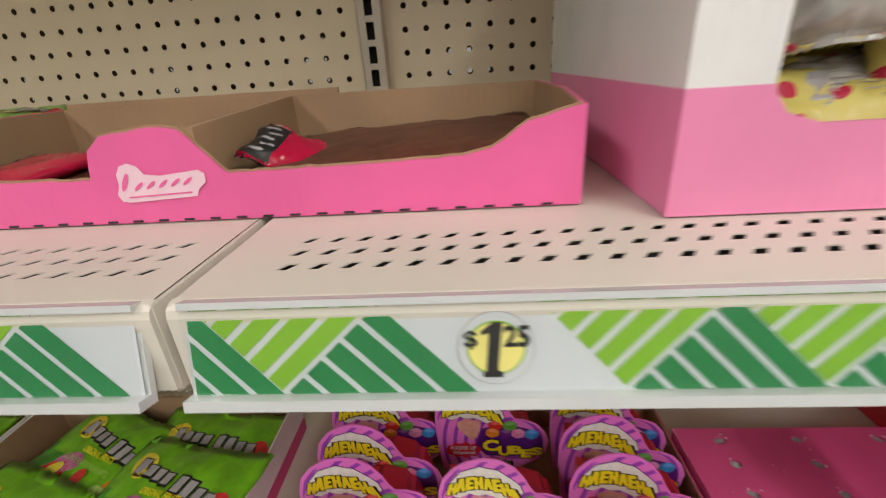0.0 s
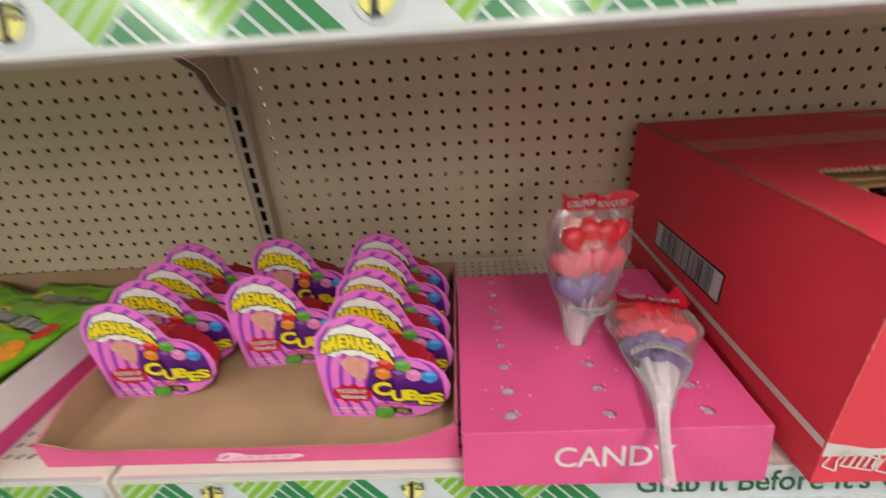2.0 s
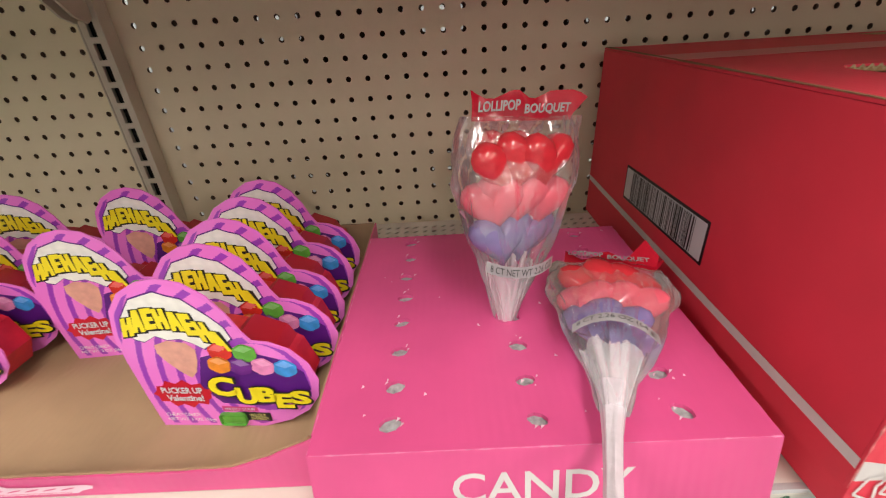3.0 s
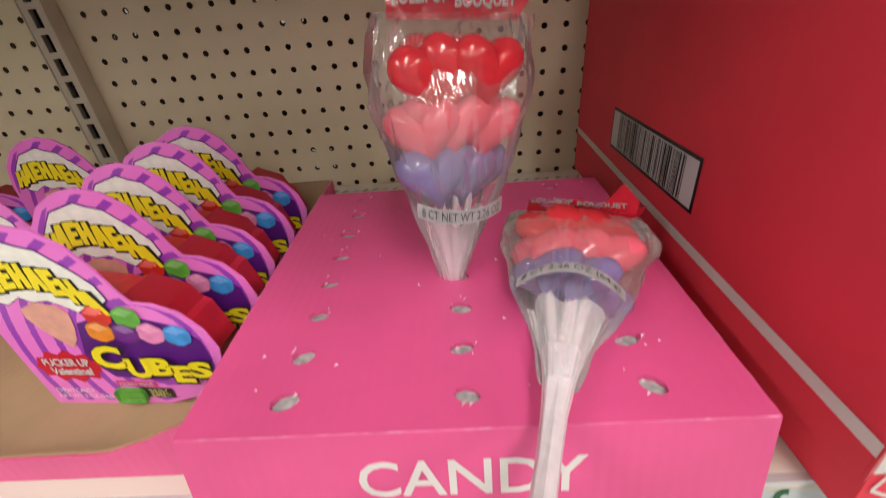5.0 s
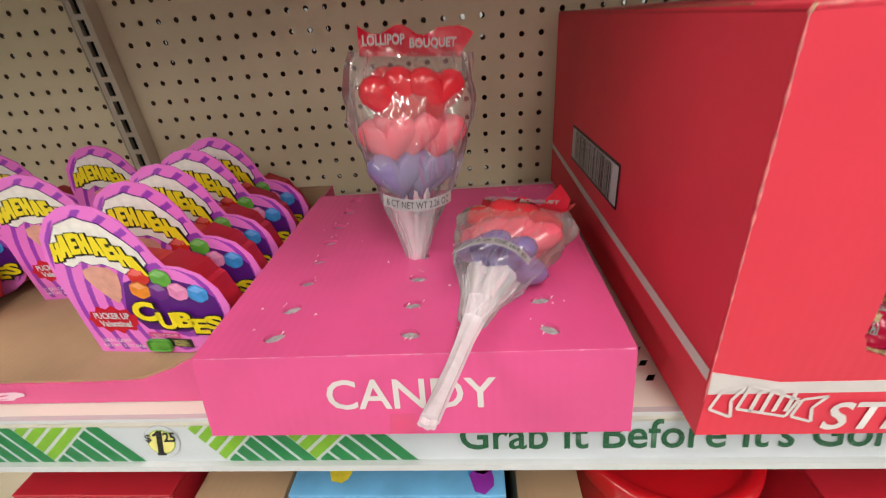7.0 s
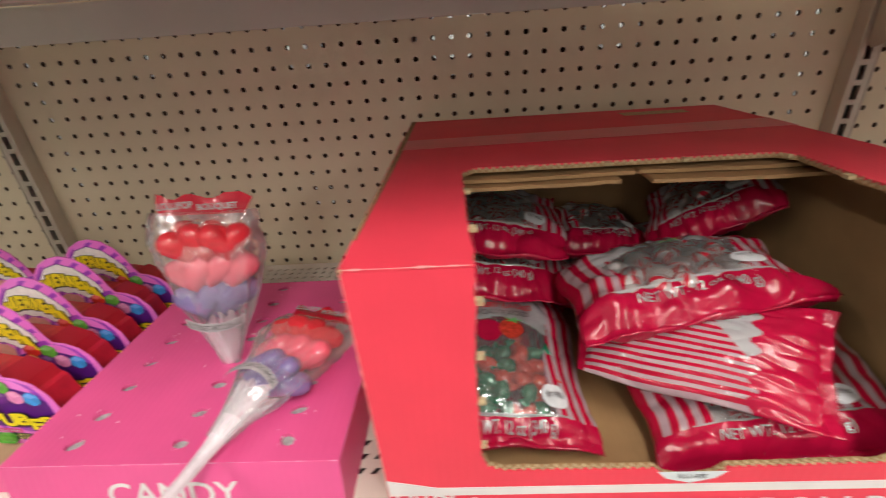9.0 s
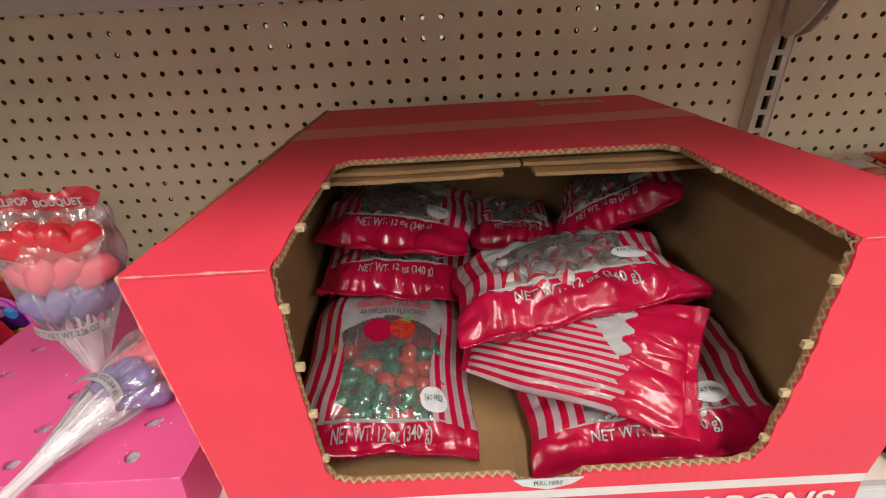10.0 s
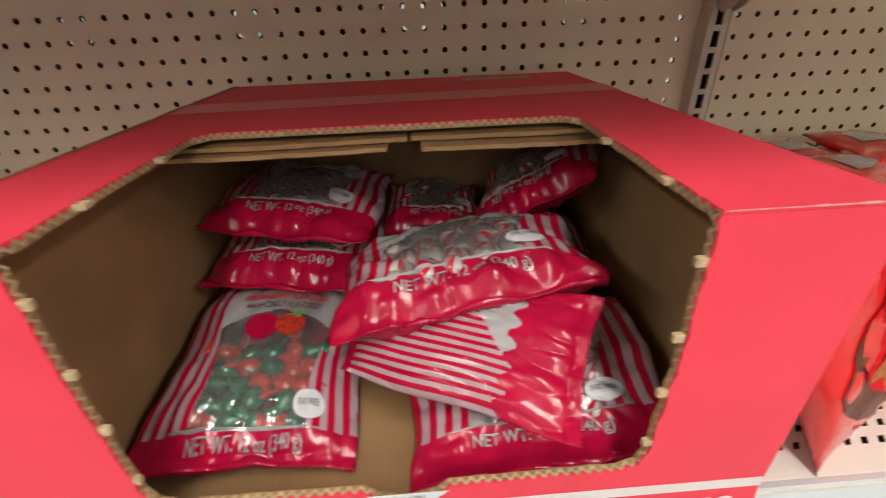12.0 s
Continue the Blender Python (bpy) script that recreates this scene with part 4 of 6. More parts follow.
# ---- heart boxes ----
def ringed(name, a, b, centre, pitch):
    """Print of curved stripes in two colours round a centre."""
    m = material(name, a, 0.28, 0, 0.0, coat=0.3)
    nt = m.node_tree
    co, mp, w, r = nt.nodes.new("ShaderNodeTexCoord"), nt.nodes.new("ShaderNodeMapping"), nt.nodes.new("ShaderNodeTexWave"), nt.nodes.new("ShaderNodeValToRGB")
    mp.inputs["Location"].default_value = [-c for c in centre]
    mp.inputs["Scale"].default_value = (1.0, 0.02, 0.8)
    w.wave_type, w.rings_direction = "RINGS", "SPHERICAL"
    w.inputs["Scale"].default_value, w.inputs["Distortion"].default_value, w.inputs["Detail"].default_value = 0.314 / pitch, 0.35, 0.0
    w.inputs["Detail Scale"].default_value = 30
    nt.links.new(co.outputs["Object"], mp.inputs["Vector"])
    nt.links.new(mp.outputs["Vector"], w.inputs["Vector"])
    nt.links.new(w.outputs["Fac"], r.inputs["Fac"])
    e = r.color_ramp.elements
    e[0].position, e[1].position = 0.70, 0.79
    e[0].color, e[1].color = (*a, 1), (*b, 1)
    nt.links.new(r.outputs["Color"], nt.nodes["Principled BSDF"].inputs["Base Color"])
    return m


def tinted(name, colour):
    m = material(name, colour, 0.3, 0, 0.1, 160)
    m.diffuse_color = (*colour, 1)
    return m


ORCHID = material("orchid_card", (0.84, 0.20, 0.66), 0.3, 0, 0.03, 40, coat=0.3)
SWIRL = ringed("orchid_purple_swirl", (0.84, 0.20, 0.66), (0.34, 0.05, 0.48), (0.085, 0.0, 0.035), 0.0125)
PURPLE = material("purple_print", (0.10, 0.012, 0.20), 0.3, 0, 0.05, 40)
BODY = material("purple_box_card", (0.28, 0.03, 0.36), 0.35, 0, 0.05, 40)
BOX_RED = material("red_box_card", (0.60, 0.018, 0.042), 0.35, 0, 0.10, 90)
HOTRED = material("red_print", (0.62, 0.01, 0.03), 0.35, 0, 0.06, 40)
CREAM = material("cream_cloud_print", (0.85, 0.82, 0.76), 0.35, 0, 0.05, 150)
SIGN_YELLOW = material("bright_yellow_print", (0.88, 0.72, 0.02), 0.3, 0, 0.03, 60)
PEACH = material("peach_print", (0.74, 0.36, 0.28), 0.35, 0, 0.08, 120)
CUBE_COLOURS = [tinted("candy_" + n, c) for n, c in (("red", (0.7, 0.03, 0.02)), ("green", (0.13, 0.42, 0.05)), ("orange", (0.82, 0.26, 0.02)), ("purple", (0.16, 0.02, 0.24)), ("pink", (0.80, 0.25, 0.50)), ("blue", (0.05, 0.30, 0.72)))]
LEAF = material("green_candy_print", (0.10, 0.34, 0.04), 0.3, 0, 0.15, 160)

HEART = [(0, 0), (-.003, .03), (-.0055, .065), (-.0055, .088), (-.001, .107), (.010, .121), (.024, .1290), (.038, .1315), (.053, .128), (.066, .118), (.075, .104), (.081, .090), (.086, .082),
         (.097, .0805), (.110, .0745), (.120, .062), (.1245, .047), (.122, .032), (.113, .0185), (.098, .008), (.078, .001)]


def heart_box():
    t = thing("heart_candy_box", "purple heart-shaped cardboard candy box with printed sweets", "candy box", "heart boxes in the tray")
    X, Z = (1, 0, 0), (0, 0, 1)
    card = part("heart_card", prism(HEART, 0.0, 0.0012), ORCHID, t, "orchid heart-shaped front card")

    def lay(poly, lift, name, mat, parent=card, label=""):
        if name.startswith("mark") or name.startswith("cloud"):
            poly = [(0.0395 + (x - 0.040) * 0.88, 0.1000 + (z - 0.101) * 0.86) for x, z in poly]
        bm = sheet(poly, (0, -0.0002 - lift, 0), X, Z)
        return part(name, bm, mat, parent, label)

    cx, cz = 0.052, 0.058
    lay([(cx + (x - cx) * 0.945, cz + (z - cz) * 0.95) for x, z in HEART], 0.0000, "swirl_print", SWIRL)
    lay([(cx + x, cz - 0.014 + z * 0.8) for x, z in ((-.004, .03), (.012, .036), (.03, .036), (.05, .028), (.064, .014), (.066, -.006), (.056, -.02), (.03, -.027), (.0, -.024), (-.012, -.004))], 0.0002, "dark_swirl", PURPLE)
    # pale cloud and slanting yellow shapes of the maker's mark
    cloud = [(-.002, .091), (.001, .102), (.008, .112), (.014, .120), (.026, .124), (.034, .1265), (.042, .123), (.052, .120), (.060, .112), (.068, .104), (.076, .094), (.079, .083), (.070, .075), (.062, .077), (.056, .073), (.048, .079), (.040, .083), (.030, .082), (.022, .086), (.012, .080), (.006, .082)]
    mx, mz = 0.038, 0.099
    lay([(mx + (x - mx) * 1.03, mz + (z - mz) * 1.05) for x, z in cloud], 0.0003, "cloud_rim", PURPLE)
    lay(cloud, 0.0005, "cloud", CREAM, card, "cream cloud shape")
    rnd = random.Random(2)
    for k in range(8):
        u = -0.0030 + k * 0.0101
        v = 0.0800 + 0.0185 * math.sin((k + 0.7) / 8.4 * math.pi) - 0.0120 * k / 7
        w, hh, s = 0.0104, 0.0185 + 0.0030 * ((k * 3) % 4) / 3, 0.0040 - 0.0014 * k
        slope = -0.0024 * (k - 3) / 4

        def at(a, b):
            return (u + w * a + s * b, v + hh * b + slope * a)

        # upright block with a slit from below or above, like a stamped stroke pair
        if k % 3 == 0:
            poly = [at(0.04, 0.03), at(0.40, 0.0), at(0.44, 0.36), at(0.56, 0.36), at(0.60, 0.0), at(0.97, 0.02), at(0.92, 1.0), at(0.58, 0.98), at(0.55, 0.64), at(0.45, 0.64), at(0.42, 1.0), at(0.06, 0.97)]
        elif k % 3 == 1:
            poly = [at(0.02, 0.0), at(0.38, 0.02), at(0.46, 0.26), at(0.58, 0.26), at(0.62, 0.0), at(0.98, 0.02), at(0.74, 1.0), at(0.28, 0.98)]
        else:
            poly = [at(0.05, 0.0), at(0.92, 0.04), at(0.95, 0.28), at(0.52, 0.26), at(0.52, 0.40), at(0.86, 0.42), at(0.86, 0.60), at(0.52, 0.60), at(0.52, 0.74), at(0.94, 0.76), at(0.92, 1.0), at(0.08, 0.98)]
        mid = at(0.5, 0.5)
        lay([(mid[0] + (x - mid[0]) * 1.16 + .0006, mid[1] + (z - mid[1]) * 1.10 - .0006) for x, z in (at(0.0, 0.0), at(1.0, 0.0), at(0.98, 1.0), at(0.02, 1.0))], 0.0006 + 0.00004 * k, "mark_shade", BLACK)
        lay(poly, 0.0011, "mark", SIGN_YELLOW, card, "yellow emblem shape")
    lay([(.020, .079), (.030, .083), (.042, .081), (.047, .075), (.0455, .065), (.042, .055), (.037, .0495), (.031, .055), (.024, .064), (.0195, .072)], 0.00045, "peach_patch", PEACH, card, "plain peach shape")
    # printed cubes
    for (u, v), m in zip(((.0635, .0735), (.0800, .0725), (.0600, .0620), (.0745, .0605), (.0895, .0605), (.1045, .0590)), CUBE_COLOURS):
        spin = math.sin(u * 900) * 0.25

        def corner(q, r, off=(0, 0)):
            ang = math.radians(q) + spin
            return (u + off[0] + r * math.cos(ang), v + off[1] + r * 0.94 * math.sin(ang))

        hexagon = [corner(q + d, 0.0083) for q in range(30, 390, 60) for d in (-9, 9)]
        sweet = part("printed_sweet", sheet(hexagon, (0, -0.0012, 0), X, Z), m, card, "printed candy cube")
        shine = material(m.name + "_shine", [min(1.0, 0.12 + c * 1.05) for c in m.diffuse_color[:3]], 0.3, 0, 0.1, 160)
        part("cube_top", sheet([(u, v + 0.0006), corner(30, 0.0074), corner(90, 0.0078), corner(150, 0.0074)], (0, -0.0016, 0), X, Z), shine, sweet)
    for k, ch in enumerate("CUBES"):
        u, v, w, hh = ((.048, .0345, .019, .0185), (.066, .0270, .0145, .0160), (.0800, .0290, .0145, .0145), (.0925, .0235, .0125, .0140), (.1035, .0275, .0145, .0130))[k]
        words_on(ch, BLACK, card, (u - .0010, -.0028, v - .0018), X, Z, w + .0026, hh + .0026, "letter_rim", bold=0.07)
        words_on(ch, SIGN_YELLOW, card, (u, -.0032, v), X, Z, w, hh, "letter", bold=0.05)
    rnd = random.Random(3)
    splat = [(.0255 + (.020 + .005 * rnd.random() * (k % 2)) * math.cos(math.tau * k / 22), .0335 + (.010 + .004 * (k % 2)) * math.sin(math.tau * k / 22)) for k in range(22)]
    lay(splat, 0.0003, "red_splash", HOTRED)
    words_on("PUCKER UP", WHITE, card, (.0105, -.0011, .0345), X, Z, .030, .0060, "lettering", bold=0.03)
    words_on("Valentine!", WHITE, card, (.0125, -.0011, .0270), X, Z, .027, .0062, "lettering", bold=0.03)
    words_on("CHEWY CANDY", CREAM, card, (.006, -.0009, .0110), X, Z, .026, .0036, "lettering")
    words_on("NET WT 2 OZ (56g)", CREAM, card, (.006, -.0009, .0055), X, Z, .036, .0038, "lettering")
    lay([(.050, .0220), (.076, .0210), (.076, .0165), (.050, .0170)], 0.0006, "pink_tag", PINK_DEEP)
    words_on("MILDLY SOUR", WHITE, card, (.052, -.0011, .0180), X, Z, .022, .0026, "lettering")
    lay([(.063, .0163), (.084, .0155), (.084, .0070), (.063, .0080)], 0.0006, "black_tag", BLACK)
    words_on("WILDLY", PALE_YELLOW, card, (.0685, -.0011, .0118), X, Z, .012, .0030, "lettering")
    words_on("SWEET!", PALE_YELLOW, card, (.0690, -.0011, .0082), X, Z, .0125, .0030, "lettering")
    part("printed_sweet", box(.0465, .0660, -.0024, -.0006, .0040, .0150, 0.0026), LEAF, card, "green printed candy")
    # the box behind the card
    part("box_body", prism([(.004, .0005), (.080, .0005), (.104, .014), (.112, .034), (.104, .058), (.082, .072), (.06, .078), (.006, .086)], 0.0016, 0.034), BOX_RED, t, "red carton body")
    red = part("red_fold", prism([(.066, .0755), (.082, .0715), (.100, .0605), (.095, .0705), (.073, .0800)], 0.006, 0.033), RED_DEEP, t, "red folded top of the box")
    words_on("BES", SIGN_YELLOW, red, (.075, .0036, .073), X, Z, .010, .004, "lettering", bold=0.02)
    return t


first = heart_box()
spots = [(0.159, -0.380, -4), (0.162, -0.337, -2), (0.159, -0.294, -3), (0.158, -0.250, -1), (0.157, -0.206, -2), (0.036, -0.303, 3), (0.026, -0.208, 0), (-0.098, -0.346, 1), (-0.098, -0.303, 5), (-0.094, -0.262, 2), (-0.093, -0.212, 4)]
HZ = DECK_LOW + 0.0034
for k, (hx, hy, turn) in enumerate(spots):
    m = pose(hx, hy, HZ, -2.0, 0, turn)
    if k == 0:
        first.matrix_world = m @ Matrix.Diagonal((1, 1, 0.95, 1))
    else:
        copy_thing(first, m)


# ---- bags ----
class Bag:
    """A sealed pillow bag: u and v run from -1 to 1 over its front; local x to the right, y up, z out of the front."""

    def __init__(self, w, h, thick, seed, crease=1.0):
        self.w, self.h, self.t, self.seed, self.crease = w, h, thick, seed, crease

    def at(self, u, v, side=1, lift=0.0):
        s = self.seed * 7.31
        ax, ay = max(0.0, 1 - abs(u) ** 2.6), max(0.0, 1 - (abs(v) / 0.9) ** 2.8 if abs(v) < 0.9 else 0.0)
        z = self.t * 0.5 * (ax ** 0.62) * (ay ** 0.6)
        q = self.crease * (0.3 + 0.7 * min(1.0, 1.6 * (1 - ax * ay)))
        z += self.t * 0.085 * q * noise.noise(Vector((u * 2.4 + s, v * 2.4, s)))
        z += self.t * 0.10 * q * abs(noise.noise(Vector((u * 5.0 + s, v * 3.2 + s, 3.7 + side)))) * (1 if abs(v) < 0.93 else 0.3)
        x = u * self.w * 0.5 * (1 - 0.05 * ay * (1 - abs(u) ** 8)) * (1 - 0.03 * math.cos(v * 5 + s))
        y = v * self.h * 0.5
        bend = 0.02 * self.h * math.sin(u * 2.2 + s) * abs(v) ** 6
        return Vector((x, y + bend, side * z + lift * side + 0.0015 * math.sin(u * 9 + s) * (abs(v) > 0.9)))

    def mesh(self, region, nu=40, nv=34):
        bm = bmesh.new()
        uvl = bm.loops.layers.uv.new("print")
        grid = {}
        for side in (1, -1):
            for i in range(nu + 1):
                for j in range(nv + 1):
                    u, v = 2 * i / nu - 1, 2 * j / nv - 1
                    edge = i in (0, nu) or j in (0, nv)
                    if side == -1 and edge:
                        grid[side, i, j] = grid[1, i, j]
                        continue
                    p = self.at(u, v, side, 0.0002)
                    if edge and j in (0, nv):
                        p.y += (0.0011 if i % 2 else -0.0011)
                    grid[side, i, j] = bm.verts.new(p)
            for i in range(nu):
                for j in range(nv):
                    q = [grid[side, i, j], grid[side, i + 1, j], grid[side, i + 1, j + 1], grid[side, i, j + 1]]
                    try:
                        f = bm.faces.new(q if side == 1 else q[::-1])
                    except ValueError:
                        continue
                    f.smooth = True
                    f.material_index = region((2 * i + 1) / nu - 1, (2 * j + 1) / nv - 1, side)
                    ij = [(i, j), (i + 1, j), (i + 1, j + 1), (i, j + 1)]
                    for l, (a, b) in zip(f.loops, ij if side == 1 else ij[::-1]):
                        l[uvl].uv = (a / nu, b / nv)
        return bm

    def wrap(self, me, u0, v0, du, dv, lift=0.0016):
        """Lays a flat mesh (x and y from 0 to 1) on the front, with its corner at u0, v0."""
        for vert in me.vertices:
            vert.co = self.at(u0 + vert.co.x * du, v0 + vert.co.y * dv, 1, lift)
        return me

    def words(self, text, mat, parent, u0, v0, du, dv, bold=0.0, lift=0.0024):
        part("lettering", self.wrap(lettering(text, 1.0, 1.0, "lettering", 0, bold), u0, v0, du, dv, lift), mat, parent)

    def patch(self, name, mat, parent, cu, cv, ru, rv, lift=0.0011, shape=None, label=""):
        """A printed disc, or a shape given by a radius for each angle."""
        bm = bmesh.new()
        n, rings = 32, 3
        mid = bm.verts.new(self.at(cu, cv, 1, lift))
        prev = None
        for r in range(1, rings + 1):
            ring = []
            for k in range(n):
                a = math.tau * k / n
                q = (shape(a) if shape else 1.0) * r / rings
                ring.append(bm.verts.new(self.at(cu + ru * q * math.cos(a), cv + rv * q * math.sin(a), 1, lift)))
            for k in range(n):
                m = (k + 1) % n
                bm.faces.new((mid, ring[k], ring[m]) if prev is None else (prev[k], ring[k], ring[m], prev[m]))
            prev = ring
        return part(name, bm, mat, parent, label)


def crimp(bag, parent, mat, bottom=True):
    """The flat ribbed seals at the ends of a bag."""
    for lo, hi in ((0.90, 1.0), (-1.0, -0.90))[:2 if bottom else 1]:
        bm = bmesh.new()
        n = 60
        rows = [[bm.verts.new(bag.at(2 * i / n - 1, v, 1, 0.0007 + 0.0005 * (i % 2))) for i in range(n + 1)] for v in (lo, (lo + hi) / 2, hi)]
        for a, b in zip(rows, rows[1:]):
            for i in range(n):
                bm.faces.new((a[i], a[i + 1], b[i + 1], b[i]))
        part("crimped_seal", bm, mat, parent, "ribbed end seal")


def glossy(name, colour, rough=0.16, vary=0.08):
    return material(name, colour, rough, 0, vary, 60, 0.45, 70, coat=0.7)


def striped(name, a, b, pitch, across=0):
    m = material(name, a, 0.18, 0, 0.0, bump=0.5, bump_scale=80, coat=0.6)
    nt = m.node_tree
    uv, sep, ma, fr, lt, mix = (nt.nodes.new("ShaderNodeUVMap"), nt.nodes.new("ShaderNodeSeparateXYZ"), nt.nodes.new("ShaderNodeMath"), nt.nodes.new("ShaderNodeMath"), nt.nodes.new("ShaderNodeMath"), nt.nodes.new("ShaderNodeMix"))
    uv.uv_map = "print"
    ma.operation, fr.operation, lt.operation = "MULTIPLY", "FRACT", "LESS_THAN"
    ma.inputs[1].default_value, lt.inputs[1].default_value = pitch, 0.5
    mix.data_type = "RGBA"
    mix.inputs["A"].default_value, mix.inputs["B"].default_value = (*a, 1), (*b, 1)
    nt.links.new(uv.outputs[0], sep.inputs[0])
    nt.links.new(sep.outputs[across], ma.inputs[0])
    nt.links.new(ma.outputs[0], fr.inputs[0])
    nt.links.new(fr.outputs[0], lt.inputs[0])
    nt.links.new(lt.outputs[0], mix.inputs["Factor"])
    nt.links.new(mix.outputs["Result"], nt.nodes["Principled BSDF"].inputs["Base Color"])
    return m


BAG_RED = glossy("crimson_film", (0.44, 0.005, 0.042), 0.2)
BAG_STRIPE = striped("red_white_striped_film", (0.42, 0.29, 0.32), (0.43, 0.006, 0.035), 15.0)
BAG_CLEAR = film("clear_bag_film", (0.98, 0.98, 0.98), 0.84, 0.09, 0.40, 60, 1.0)
for m_ in (BAG_RED, BAG_STRIPE):
    m_.node_tree.nodes["Principled BSDF"].inputs["Coat Weight"].default_value = 0.15
    m_.node_tree.nodes["Principled BSDF"].inputs["Specular IOR Level"].default_value = 0.35
STICKER = material("white_sticker", (0.66, 0.66, 0.68), 0.4, 0, 0.03, 60)
BAG_WHITE = glossy("white_film", (0.40, 0.38, 0.39))
MINT = striped("peppermint", (0.52, 0.47, 0.46), (0.52, 0.02, 0.04), 6.0)
MINT_W = material("white_sweet", (0.50, 0.45, 0.44), 0.25, 0, 0.06, 90)
STRAW = material("strawberry_wrapper", (0.62, 0.05, 0.03), 0.2, 0, 0.25, 260, coat=0.6)
STRAW_GREEN = material("green_foil_wrapper", (0.015, 0.20, 0.10), 0.15, 0.3, 0.3, 120, 0.5, 160, coat=0.5)
LEAF_INK = material("leaf_green_ink", (0.10, 0.42, 0.08), 0.3, 0, 0.2, 90)


def sweet_ball(radius, mats, squash=0.75):
    bm = bmesh.new()
    bmesh.ops.create_uvsphere(bm, u_segments=14, v_segments=9, radius=radius, calc_uvs=True)
    uvl = bm.loops.layers.uv.verify()
    for v in bm.verts:
        v.co.z *= squash
    for f in bm.faces:
        f.smooth = True
        for l in f.loops:
            l[uvl].uv = (math.atan2(l.vert.co.y, l.vert.co.x) / math.tau + 0.5, 0.5)
    me = mesh_from("sweet", bm)
    me.uv_layers[0].name = "print"
    me.materials.append(mats)
    return me


def twist_wrap(mat):
    """A wrapped sweet: a plump middle with two twisted ends."""
    bm = bmesh.new()
    pts = [(-.017, 0, 0), (-.013, 0, 0), (-.009, 0, 0), (-.006, 0, 0), (0, 0, 0), (.006, 0, 0), (.009, 0, 0), (.013, 0, 0), (.017, 0, 0)]
    tube(pts, 0.0085, 10, bm, [0.9, 0.55, 0.3, 0.85, 1.0, 0.85, 0.3, 0.55, 0.9])
    for v in bm.verts:
        if abs(v.co.x) > 0.012:
            v.co.z *= 0.3
    me = mesh_from("wrapped_sweet", bm)
    me.materials.append(mat)
    for p in me.polygons:
        p.use_smooth = True
    return me


MINT_MESH, MINTW_MESH, STRAW_MESH, GREEN_MESH = sweet_ball(0.0125, MINT), sweet_ball(0.0125, MINT_W), twist_wrap(STRAW), twist_wrap(STRAW_GREEN)


